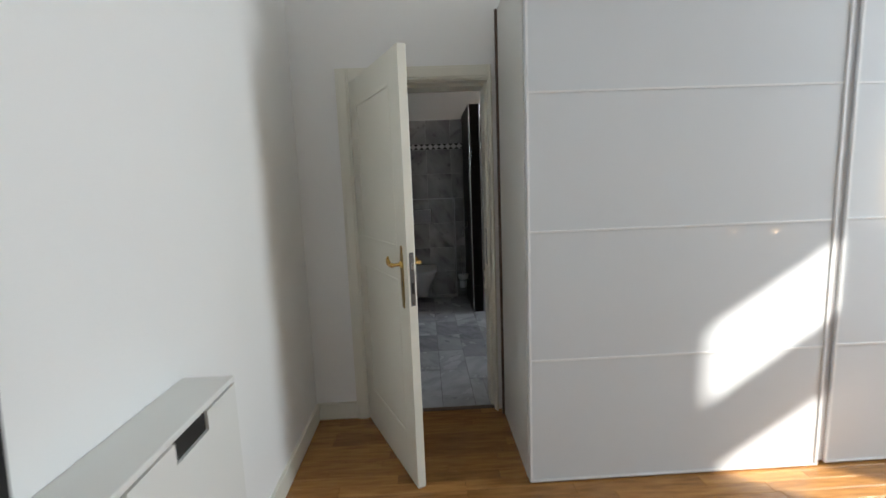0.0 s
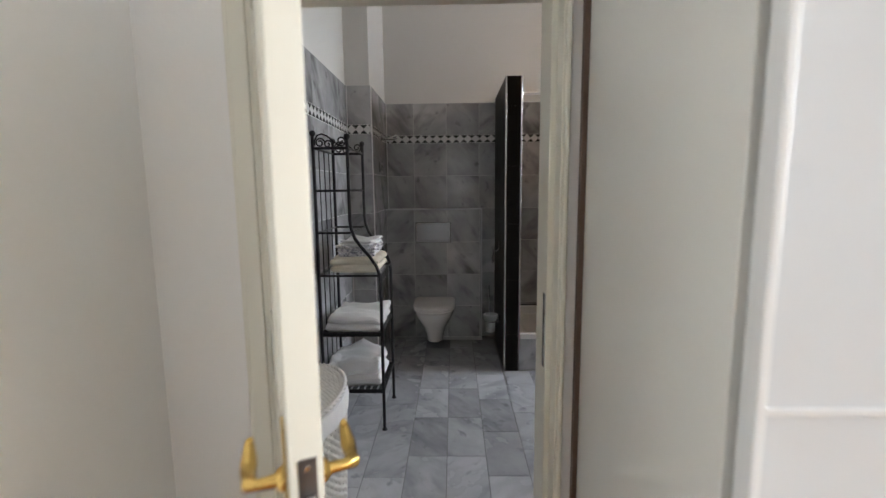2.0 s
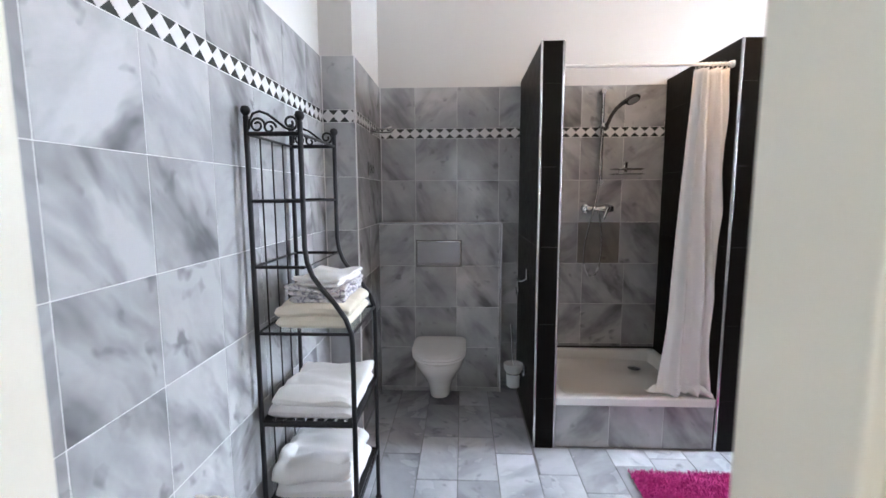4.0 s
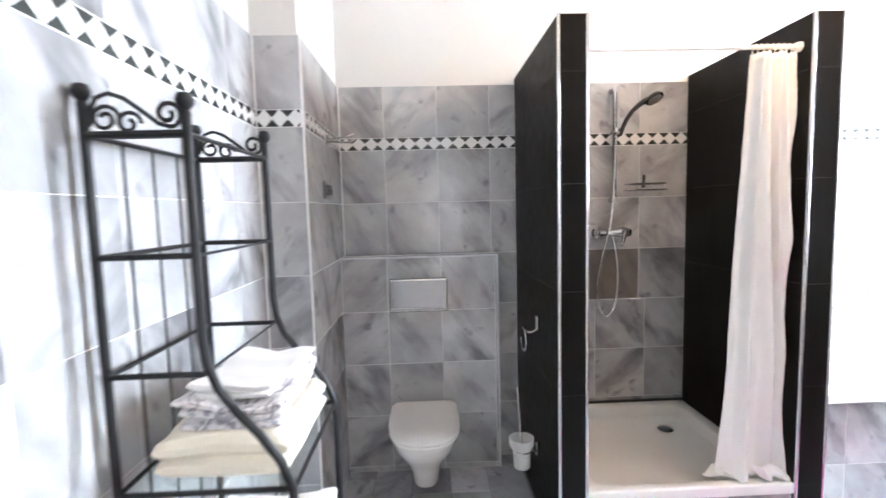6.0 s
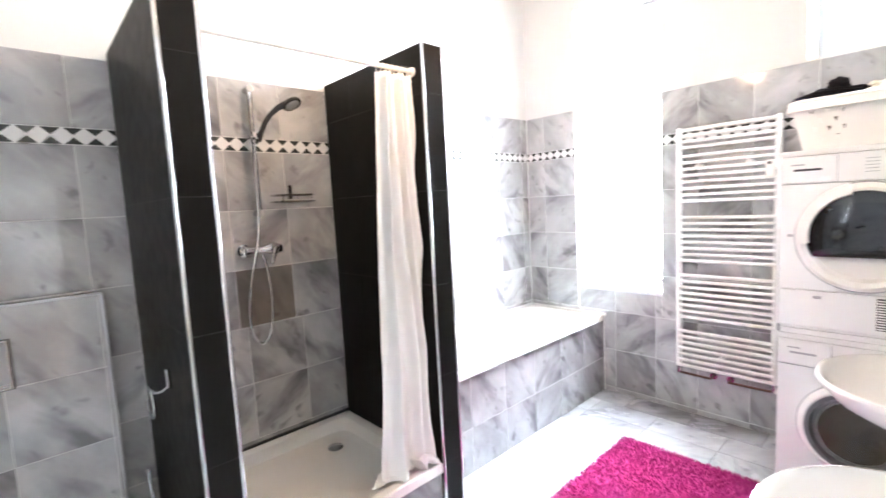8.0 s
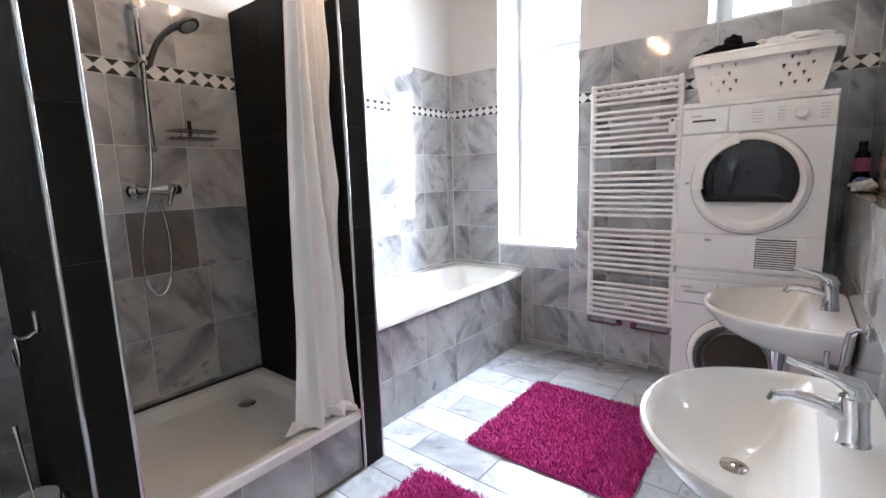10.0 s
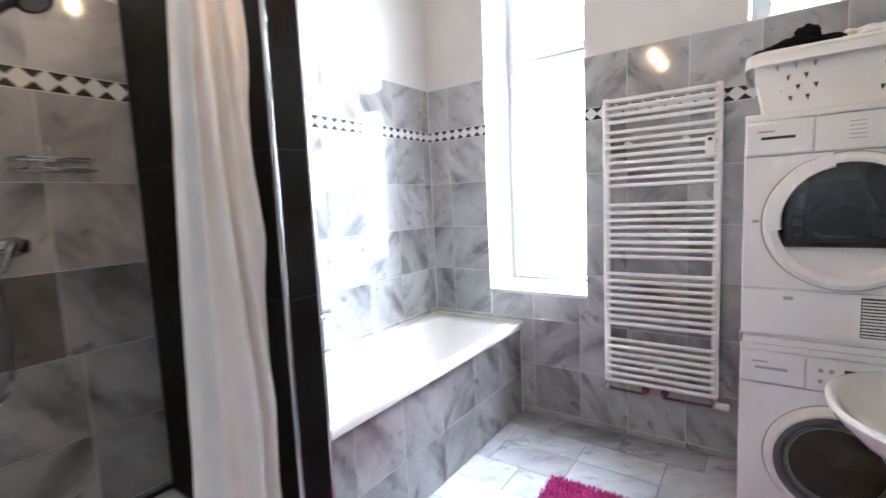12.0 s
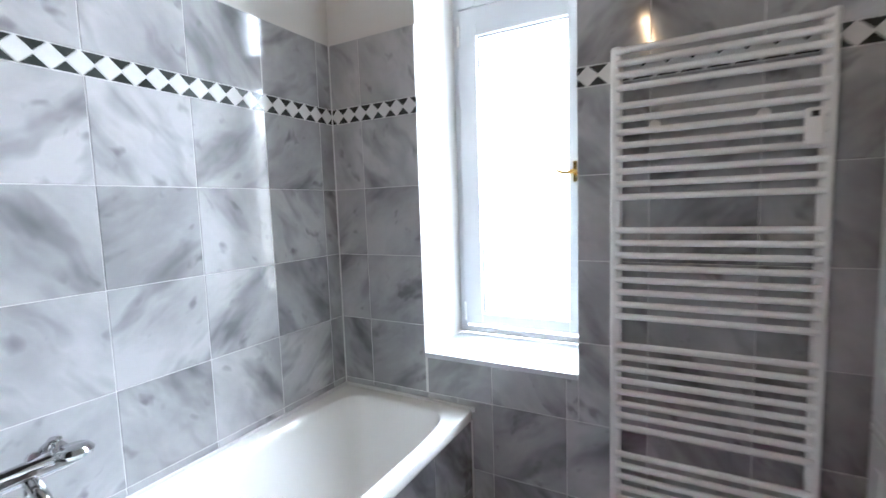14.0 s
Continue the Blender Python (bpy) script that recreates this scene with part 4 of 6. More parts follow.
hooks = thing("robe_hook", "chrome towel arm on the pipe chase", "hook", pose(0.110, 5.60, 1.875))
part("plate", turned(bmesh.new(), [(0.0, 0), (0.024, 0), (0.024, 0.008), (0.016, 0.014), (0.0, 0.014)], 20, pose(0, 0, 0, 0, 90, 0)), M_CHROME, hooks, "", True)
part("arm", tubed([(0.012, 0, 0), (0.06, -0.02, 0.004), (0.10, -0.03, 0.006), (0.14, -0.02, 0.02)], [0.007, 0.006, 0.006, 0.008], 10), M_CHROME, hooks, "", True)
part("arm", tubed([(0.012, 0.0, -0.005), (0.06, 0.05, -0.005), (0.10, 0.09, 0.0), (0.12, 0.12, 0.012)], [0.007, 0.006, 0.006, 0.008], 10), M_CHROME, hooks, "", True)
sockets = thing("wall_socket", "grey double wall socket on the pipe chase", "wall socket", pose(0.109, 5.56, 1.625))
part("plate", boxed(0, 0.010, -0.080, 0.080, -0.042, 0.042, 0.003), plain("dark grey socket cover", (0.13, 0.13, 0.135), 0.35), sockets)
for y in (-0.036, 0.036):
    part("insert", turned(bmesh.new(), [(0.0, 0.002), (0.026, 0.002), (0.028, 0.013), (0.024, 0.013), (0.022, 0.006), (0.0, 0.006)], 20, pose(0, y, 0, 0, 90, 0)), M_DARKPLASTIC, sockets, "", True)

# ---- towel rack ----
rack = thing("towel_rack", "black wrought-iron shelf rack with scrolled top", "shelf rack")
NY, FY, BX, TX, FX = 4.205, 4.630, -0.052, 0.140, 0.305
R = 0.0095
for y in (NY, FY):
    part("back_post", tubed([(BX, y, 0.0), (BX, y, 0.9), (BX, y, 1.728)], R, 10), M_BLACKMETAL, rack, "", True)
    curve = [(FX, y, 0.0), (FX, y, 0.5), (FX, y, 0.90), (FX - 0.003, y, 0.95), (FX - 0.022, y, 1.005), (FX - 0.062, y, 1.065), (FX - 0.105, y, 1.115), (FX - 0.140, y, 1.165), (FX - 0.158, y, 1.215), (TX, y, 1.27), (TX, y, 1.5), (TX, y, 1.708)]
    part("front_post", tubed(curve, R, 10), M_BLACKMETAL, rack, "", True)
    for x in (BX, TX):
        part("finial", turned(bmesh.new(), [(0.0, -0.003), (0.010, 0.0), (0.010, 0.006), (0.008, 0.010), (0.0165, 0.022), (0.0175, 0.030), (0.013, 0.041), (0.0, 0.046)], 14, Matrix.Translation((x, y, 1.728 if x == BX else 1.708))), M_BLACKMETAL, rack, "round ball finial", True)
    for x in (BX, FX):
        part("foot", turned(bmesh.new(), [(0.0, 0.0), (0.016, 0.0), (0.016, 0.006), (0.010, 0.014), (0.0, 0.014)], 12, Matrix.Translation((x, y, 0))), M_BLACKMETAL, rack, "", True)
    # scrolls over the side rail
    def scroll(cx, cz, r, turns, start, side):
        pts = []
        for i in range(int(22 * turns) + 1):
            a = start + side * 2 * math.pi * i / 22
            rr = r * (1 - 0.72 * i / (22 * turns))
            pts.append((cx + rr * math.cos(a), y, cz + rr * math.sin(a)))
        return pts
    s1 = [(BX + 0.010, y, 1.690), (BX + 0.012, y, 1.718), (BX + 0.026, y, 1.744), (BX + 0.050, y, 1.752), (BX + 0.078, y, 1.742), (BX + 0.110, y, 1.718), (BX + 0.140, y, 1.694), (BX + 0.160, y, 1.688)]
    part("scroll", tubed(s1 + scroll(TX - 0.034, 1.712, 0.026, 1.3, -1.1, 1), 0.0045, 8), M_BLACKMETAL, rack, "", True)
    part("scroll", tubed(scroll(BX + 0.040, 1.704, 0.028, 1.5, -0.4, 1), 0.0042, 8), M_BLACKMETAL, rack, "", True)
    part("scroll", tubed(scroll(BX + 0.084, 1.695, 0.024, 1.2, 0.0, 1), 0.0042, 8), M_BLACKMETAL, rack, "", True)
    for z, x1 in ((1.674, TX), (1.438, TX), (1.198, TX), (0.948, FX), (0.600, FX), (0.250, FX)):
        part("side_rail", tubed([(BX, y, z), (x1, y, z)], 0.0085 if z > 1.6 else 0.0065, 8), M_BLACKMETAL, rack, "", True)
for z, x1, kind in ((1.674, TX, "open"), (1.438, TX, "open"), (1.198, TX, "open"), (0.948, FX, "glass"), (0.600, FX, "tray"), (0.250, FX, "tray")):
    for x in (BX, x1):
        part("cross_rail", tubed([(x, NY, z), (x, FY, z)], 0.0055 if x == BX or kind != "open" or z > 1.6 else 0.0032, 8), M_BLACKMETAL, rack, "", True)
    if kind == "glass":
        part("glass_shelf", boxed(BX + 0.004, x1 - 0.004, NY + 0.004, FY - 0.004, z + 0.006, z + 0.011, 0.001), M_SHELFGLASS, rack, "clear glass shelf")
    elif kind == "tray":
        for i in range(9):
            x = BX + (x1 - BX) * (i + 0.5) / 9
            part("slat", boxed(x - 0.013, x + 0.013, NY, FY, z - 0.002, z + 0.003), M_BLACKMETAL, rack)
        for a in ((BX, x1, NY - 0.003, NY + 0.003), (BX, x1, FY - 0.003, FY + 0.003), (x1 - 0.003, x1 + 0.003, NY + 0.003, FY - 0.003)):
            part("tray_lip", boxed(*a, z - 0.016, z + 0.008), M_BLACKMETAL, rack)
for i in range(3):
    y = NY + (FY - NY) * (i + 1) / 4
    part("back_wire", tubed([(BX, y, 0.25), (BX, y, 1.674)], 0.003, 6), M_BLACKMETAL, rack, "", True)


def folded(name, label, material, x0, x1, y0, y1, z0, layers, thick, seed=0, slump=0.012, skew=0.0, group="folded towels"):
    """A folded cloth: puffed layers with round folds at the edges, sagging over one another."""
    rnd = random.Random(seed)
    t = thing(name, label, "towel", group=group)
    def sag(x, y):
        return slump * (noise.noise(Vector((x * 7 + seed * 3.1, y * 7, seed))) + 0.5 * noise.noise(Vector((x * 19, y * 19, seed + 4))))
    z = z0
    for i in range(layers):
        h = thick * rnd.uniform(0.85, 1.15)
        a0, a1 = x0 + rnd.uniform(-0.012, 0.008), x1 + rnd.uniform(-0.012, 0.010)
        b0, b1 = y0 + rnd.uniform(-0.004, 0.012), y1 + rnd.uniform(-0.014, 0.004)
        rings = []
        for k in range(27):
            f = k / 26
            e = min(f, 1 - f) * (b1 - b0)
            full = min(1.0, (e + 0.001) / (h * 0.45))
            full = math.sqrt(max(0.0, 1 - (1 - full) ** 2)) * 0.92 + 0.08
            y = b0 + (b1 - b0) * f
            ring = []
            for q in range(44):
                a = 2 * math.pi * q / 44
                c, sn = math.cos(a), math.sin(a)
                u = math.copysign(abs(c) ** 0.24, c)
                w = math.copysign(abs(sn) ** 0.62, sn)
                x = (a0 + a1) / 2 + (a1 - a0) / 2 * u * (0.985 + 0.015 * full) + skew * (y - y0)
                zz = z + h * 0.5 + h * 0.5 * w * full
                share = (zz - z0) / (thick * layers)
                zz += sag(x, y) * share
                x += 0.007 * noise.noise(Vector((y * 9, i * 3.1 + seed, zz * 25)))
                yy = y + 0.008 * noise.noise(Vector((x * 9, i * 5.7 + seed, zz * 25)))
                ring.append((x, yy, max(zz, z0 + 0.0006)))
            rings.append(ring)
        part("fold", loft(bmesh.new(), rings), material, t, "", True)
        z += h * 0.94
    return t


folded("bath_towel", "cream terry towel folded on the glass shelf", M_CREAM, 0.005, 0.285, 4.228, 4.590, 0.960, 2, 0.048, seed=1, slump=0.016)
folded("bath_towel", "grey patterned cloth on the cream towel", M_PATTERN, 0.040, 0.270, 4.262, 4.58, 1.050, 3, 0.019, seed=2, slump=0.024)
folded("hand_towel", "small white towel on top of the stack", M_TOWEL, 0.065, 0.235, 4.285, 4.56, 1.104, 2, 0.024, seed=3, slump=0.022, skew=0.12)
folded("bath_towel", "white bath towels folded on the middle shelf", M_TOWEL, -0.03, 0.29, 4.222, 4.605, 0.604, 2, 0.050, seed=4, slump=0.040, skew=0.03)
folded("bath_towel", "white bath towels folded on the bottom shelf", M_TOWEL, -0.03, 0.28, 4.222, 4.585, 0.254, 2, 0.072, seed=5, slump=0.055)

# ---- laundry hamper ----
hamper = thing("laundry_hamper", "white-washed wicker hamper with a rounded lid", "laundry hamper", pose(-0.072, 3.46, 0))
def d_ring(rx, ry, z, seg=64):
    """Half an oval against the wall."""
    out = []
    for k in range(seg + 1):
        a = -math.pi / 2 + math.pi * k / seg
        out.append((0.008 + rx * max(0.0, math.cos(a)) ** 0.75, ry * math.copysign(abs(math.sin(a)) ** 0.85, math.sin(a)), z))
    return out
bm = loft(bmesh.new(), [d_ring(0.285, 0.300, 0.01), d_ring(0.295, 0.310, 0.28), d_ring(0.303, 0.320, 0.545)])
# dark core colour stands in for the shade between the strands
part("body", bm, plain("wicker core darkened as shade", (0.13, 0.12, 0.11), 0.9), hamper)
weave = bmesh.new()
for i in range(31):
    z = 0.018 + i * 0.0168
    g = 0.290 + 0.018 * z / 0.545
    ring = d_ring(g, 0.304 + 0.02 * z / 0.545, z, 108)
    pts = []
    for k, (x, y, zz) in enumerate(ring):
        wave = math.sin(math.pi * (k / 2.0 + i))
        if k % 2 == 0:
            wave = 0.9 if (k // 2 + i) % 2 else -0.9
        r = math.hypot(x, y) or 1
        pts.append((x + 0.0062 * wave * x / r, y + 0.0062 * wave * y / r, zz + 0.0035 * wave))
    tube(weave, pts, 0.0066, 6)
for k in range(0, 109, 4):
    lo, hi = d_ring(0.292, 0.306, 0.012, 108)[k], d_ring(0.306, 0.322, 0.53, 108)[k]
    tube(weave, [lo, hi], 0.0050, 5)
tagged(part("woven_sides", weave, M_WICKER, hamper, "woven wicker strands", True), kind="stuff")
liner = bmesh.new()
rings = []
for s, z in ((0.010, 0.478), (0.020, 0.484), (0.024, 0.53), (0.014, 0.566), (-0.012, 0.570)):
    rings.append([(x + s * x * 2.5, y + s * y * 2.5, z + (0.010 * math.sin(k * 0.55) + 0.016 * noise.noise(Vector((k * 0.21, 7.0, 0)))) * (1 if z < 0.50 else 0)) for k, (x, y, _) in enumerate(d_ring(0.306, 0.323, z))])
loft(liner, rings, False, False)
part("cloth_liner", liner, M_TOWEL, hamper, "white cotton liner folded over the rim", True)
lidb = bmesh.new()
loft(lidb, [d_ring(0.305, 0.322, 0.566), d_ring(0.312, 0.330, 0.574), d_ring(0.306, 0.324, 0.586), d_ring(0.02, 0.02, 0.596)])
lid = part("lid", lidb, M_WICKER, hamper, "flat woven lid", True)
lw = bmesh.new()
for i in range(48):
    y = -0.300 + i * 0.0128
    half = 0.306 * math.sqrt(max(0.0, 1 - (y / 0.326) ** 2)) ** 0.9
    if half > 0.03:
        pts = []
        steps = max(4, int(half / 0.011))
        for k in range(steps + 1):
            x = 0.010 + (half - 0.004) * k / steps
            zt = 0.594 - 0.008 * max(x / 0.29, abs(y) / 0.31)
            pts.append((x, y, zt + 0.0028 * (1 if (k + i) % 2 else -1)))
        tube(lw, pts, 0.0046, 5)
braid = bmesh.new()
for phase in (0.0, math.pi):
    tube(braid, [(x * (1.012 + 0.014 * math.sin(k * 0.9 + phase)), y * (1.012 + 0.014 * math.sin(k * 0.9 + phase)), 0.584 + 0.006 * math.cos(k * 0.9 + phase)) for k, (x, y, _) in enumerate(d_ring(0.306, 0.324, 0, 120))], 0.0075, 6)
part("lid_braid", braid, M_WICKER, lid, "plaited wicker edge", True)
tagged(part("woven_top", lw, M_WICKER, lid, "woven wicker strands", True), kind="stuff")

# ---- shower fittings ----
shower = thing("shower_set", "chrome hand shower on a sliding rail with mixer", "shower set", pose(0, 5.964, 0))
part("rail", tubed([(1.69, -0.045, 1.53), (1.69, -0.045, 1.85), (1.69, -0.045, 2.185)], 0.0125, 14), M_CHROME, shower, "", True)
for z in (1.545, 2.172):
    part("rail_mount", tubed([(1.69, 0, z), (1.69, -0.035, z), (1.69, -0.062, z)], [0.018, 0.015, 0.017], 16), M_CHROME, shower, "", True)
part("slider", tubed([(1.69, -0.02, 1.935), (1.69, -0.045, 1.935), (1.69, -0.085, 1.94)], [0.016, 0.020, 0.014], 14), M_CHROME, shower, "", True)
part("hand_shower", tubed([(1.705, -0.088, 1.905), (1.712, -0.098, 1.945), (1.728, -0.118, 1.995), (1.752, -0.142, 2.036), (1.782, -0.168, 2.066), (1.812, -0.190, 2.082)], [0.010, 0.0125, 0.0125, 0.0125, 0.015, 0.019], 14), M_SMOKECHROME, shower, "grey and chrome hand shower", True)
hm = look((1.836, -0.205, 2.086), (1.870, -0.275, 1.960))
head = part("shower_head", turned(bmesh.new(), [(0.0, 0.018), (0.026, 0.016), (0.045, 0.005), (0.049, -0.003), (0.047, -0.011), (0.036, -0.012)], 28, hm), M_SMOKECHROME, shower, "smoked chrome shower head", True)
part("spray_face", turned(bmesh.new(), [(0.0365, -0.011), (0.034, -0.0135), (0.0, -0.014)], 28, hm), M_GREYPLASTIC, head, "grey spray face", True)
for x in (1.605, 1.755):
    part("mixer_rosette", tubed([(x, 0, 1.355), (x, -0.012, 1.355), (x, -0.02, 1.355)], [0.034, 0.034, 0.026], 24), M_CHROME, shower, "", True)
part("mixer_body", tubed([(1.592, -0.05, 1.355), (1.60, -0.05, 1.355), (1.635, -0.052, 1.357), (1.68, -0.055, 1.357), (1.715, -0.055, 1.357), (1.745, -0.054, 1.357), (1.782, -0.05, 1.355)], [0.016, 0.024, 0.019, 0.017, 0.026, 0.031, 0.024], 20), M_CHROME, shower, "", True)
for x in (1.605, 1.755):
    part("mixer_inlet", tubed([(x, -0.01, 1.355), (x, -0.05, 1.355)], 0.02, 14), M_CHROME, shower, "", True)
part("mixer_lever", tubed([(1.745, -0.07, 1.362), (1.735, -0.098, 1.356), (1.715, -0.118, 1.325), (1.698, -0.130, 1.285)], [0.024, 0.017, 0.012, 0.008], 12), M_CHROME, shower, "", True)
hose = []
ctrl = [Vector(p) for p in ((1.68, -0.055, 1.335), (1.70, -0.05, 1.25), (1.715, -0.045, 1.10), (1.70, -0.04, 0.93), (1.655, -0.038, 0.860), (1.605, -0.04, 0.91), (1.592, -0.045, 1.05), (1.615, -0.06, 1.22), (1.655, -0.085, 1.42), (1.672, -0.088, 1.65), (1.678, -0.086, 1.82), (1.684, -0.085, 1.925))]
for i in range(len(ctrl) - 1):
    p0, p1, p2, p3 = ctrl[max(i - 1, 0)], ctrl[i], ctrl[i + 1], ctrl[min(i + 2, len(ctrl) - 1)]
    for k in range(6):
        t = k / 6
        hose.append(0.5 * ((2 * p1) + (p2 - p0) * t + (2 * p0 - 5 * p1 + 4 * p2 - p3) * t * t + (3 * p1 - p0 - 3 * p2 + p3) * t ** 3))
part("hose", tubed(hose, [0.0068 if i % 2 else 0.0060 for i in range(len(hose))], 8), M_SATIN, shower, "ribbed metal shower hose", True)

soap = thing("soap_basket", "chrome wire soap basket on the shower wall", "soap basket", pose(1.88, 5.964, 1.635))
for z, d in ((0.0, 0.105), (-0.035, 0.095)):
    loop = [(-0.11, -0.004, z), (-0.11, -d * 0.6, z), (-0.08, -d, z), (0.08, -d, z), (0.11, -d * 0.6, z), (0.11, -0.004, z)]
    part("wire_loop", tubed(loop, 0.0045, 8, True), M_CHROME, soap, "", True)
for i in range(9):
    x = -0.10 + i * 0.025
    part("wire", tubed([(x, -0.006, -0.035), (x, -0.093, -0.035)], 0.0028, 6), M_CHROME, soap, "", True)
for x in (-0.08, 0.0, 0.08):
    part("strut", tubed([(x, -0.100, 0.0), (x, -0.095, -0.035)], 0.002, 6), M_CHROME, soap, "", True)
part("mount", boxed(-0.012, 0.012, -0.008, 0.0, -0.02, 0.055, 0.003), M_CHROME, soap)

rod = thing("curtain_rod", "white shower curtain rod between the partitions", "curtain rod")
part("rod", tubed([(1.243, 5.165, 2.142), (1.70, 5.165, 2.142), (2.141, 5.165, 2.142)], 0.0095, 12), M_WHITEMETAL, rod, "", True)
for x, d in ((1.243, 1), (2.141, -1)):
    part("end_cap", tubed([(x, 5.165, 2.142), (x + d * 0.014, 5.165, 2.142), (x + d * 0.02, 5.165, 2.142)], [0.02, 0.018, 0.012], 16), M_PLASTIC, rod, "", True)

curtain = thing("shower_curtain", "white shower curtain drawn to one side", "shower curtain")
bm = bmesh.new()
NU, NV = 120, 64
HEM = 0.311
grid = []
for j in range(NV + 1):
    f = j / NV                                   # 0 at the rod, 1 at the hem
    row = []
    for i in range(NU + 1):
        u = i / NU
        xa = 1.945 - 0.085 * f - 0.045 * max(0, f - 0.75) / 0.25
        xb = 2.126 - 0.034 * math.exp(-((f - 0.80) / 0.16) ** 2)
        folds = 5.2 - 2.2 * min(1, f * 1.5)
        ph = 2 * math.pi * (folds * u ** (1 + 0.35 * f) + 0.16 * math.sin(2.3 * f + 3 * u))
        amp = (0.026 + 0.024 * f) * (1 - 0.55 * max(0, u - 0.6) / 0.4)
        wave = math.sin(ph) + 0.25 * math.sin(2 * ph + 1.3)          # rounder in front, tighter behind
        x = xa + (xb - xa) * u + 0.05 * u * (1 - u) * math.sin(ph * 0.5 + 3 * f)
        y = 5.165 - 0.050 * f ** 3 + amp * wave * (1 - 0.35 * f) + 0.020 * f * (1 - u) + 0.006 * noise.noise(Vector((u * 9, f * 14, 3.0)))
        drop = 1.90 + 0.10 * max(0.0, math.sin(math.pi * (u - 0.42) / 0.58)) if u > 0.42 else 1.90
        z = 2.118 - drop * f + 0.010 * math.sin(14 * u) * f
        over = HEM - z                           # what lies crumpled on the tray
        if over > 0:
            crease = noise.noise(Vector((u * 11, over * 26, 1.0)))
            z = HEM + 0.022 * abs(crease) + 0.42 * over * abs(math.sin(5.5 * u + 0.6))
            y += over * (0.15 + 0.55 * math.sin(6.5 * u - 0.8)) + 0.015 * crease
            x -= over * (0.65 - 0.75 * u)
        row.append(bm.verts.new((min(x, 2.136), max(y, 5.070 + 0.034 * f ** 8), z)))
    grid.append(row)
for j in range(NV):
    for i in range(NU):
        bm.faces.new((grid[j][i], grid[j][i + 1], grid[j + 1][i + 1], grid[j + 1][i]))
cloth = part("cloth", bm, M_CURTAIN, curtain, "", True)
sol = cloth.modifiers.new("thickness", "SOLIDIFY")
sol.thickness = 0.0016
for i in range(8):
    x = 1.955 + i * 0.0235
    part("curtain_ring", tubed([(x + 0.002 * math.sin(a * 2), 5.165 + 0.016 * math.cos(a), 2.134 + 0.020 * math.sin(a)) for a in [2 * math.pi * k / 16 for k in range(16)]], 0.0022, 6, True), M_PLASTIC, curtain, "white plastic ring", True)

# ---- tub fittings ----
mixer = thing("bath_mixer", "chrome bath mixer above the tub", "bath mixer", pose(2.828, 5.964, 0.846))
for x in (-0.075, 0.075):
    part("rosette", tubed([(x, 0, 0), (x, -0.012, 0), (x, -0.022, 0)], [0.036, 0.035, 0.024], 24), M_CHROME, mixer, "", True)
    part("inlet", tubed([(x, -0.015, 0), (x, -0.065, 0)], [0.017, 0.019], 16), M_CHROME, mixer, "", True)
part("body", tubed([(-0.105, -0.07, 0), (-0.07, -0.07, 0), (0.0, -0.072, 0.004), (0.07, -0.07, 0), (0.105, -0.07, 0)], [0.020, 0.024, 0.027, 0.024, 0.020], 20), M_CHROME, mixer, "", True)
part("spout", tubed([(0.0, -0.08, -0.01), (0.0, -0.12, -0.025), (0.0, -0.155, -0.04), (0.0, -0.165, -0.06)], [0.018, 0.016, 0.015, 0.013], 14), M_CHROME, mixer, "", True)
part("lever", tubed([(0.05, -0.072, 0.018), (0.05, -0.075, 0.05), (0.052, -0.085, 0.068), (0.055, -0.11, 0.076)], [0.020, 0.017, 0.010, 0.007], 14), M_CHROME, mixer, "", True)
part("diverter", tubed([(0.0, -0.07, -0.02), (0.0, -0.07, -0.05)], [0.010, 0.012], 12), M_CHROME, mixer, "", True)
part("hand_shower", tubed([(-0.105, -0.085, 0.022), (-0.06, -0.105, 0.034), (-0.01, -0.125, 0.042), (0.03, -0.14, 0.046)], [0.009, 0.012, 0.014, 0.018], 14), M_CHROME, mixer, "chrome hand shower on its cradle", True)
part("shower_head", turned(bmesh.new(), [(0.0, 0.016), (0.030, 0.013), (0.040, 0.002), (0.036, -0.008), (0.0, -0.010)], 24, Matrix.Translation((0.070, -0.152, 0.046))), M_CHROME, mixer, "", True)
part("cradle", tubed([(0.0, -0.075, 0.02), (0.0, -0.10, 0.05), (0.0, -0.125, 0.056)], [0.010, 0.011, 0.014], 12), M_CHROME, mixer, "", True)
part("hose", tubed([(-0.105, -0.085, 0.015), (-0.135, -0.085, -0.02), (-0.155, -0.085, -0.09), (-0.165, -0.085, -0.18), (-0.16, -0.10, -0.30), (-0.10, -0.13, -0.44), (0.03, -0.16, -0.53)], 0.0062, 8), M_SATIN, mixer, "ribbed metal hose", True)
cradle = thing("shower_holder", "small chrome hand shower holder on the wall", "shower holder", pose(2.605, 5.964, 1.622))
part("plate", tubed([(0, 0, 0), (0, -0.010, 0), (0, -0.014, 0)], [0.022, 0.022, 0.016], 18), M_CHROME, cradle, "", True)
part("arm", tubed([(0, -0.010, 0), (0.010, -0.034, 0.003), (0.035, -0.044, 0.007), (0.075, -0.046, 0.010), (0.100, -0.046, 0.013)], [0.008, 0.008, 0.007, 0.007, 0.006], 12), M_CHROME, cradle, "", True)
part("knob", tubed([(0.098, -0.046, 0.012), (0.106, -0.046, 0.013), (0.114, -0.046, 0.014)], [0.008, 0.011, 0.007], 14), M_DARKPLASTIC, cradle, "dark rounded end knob", True)

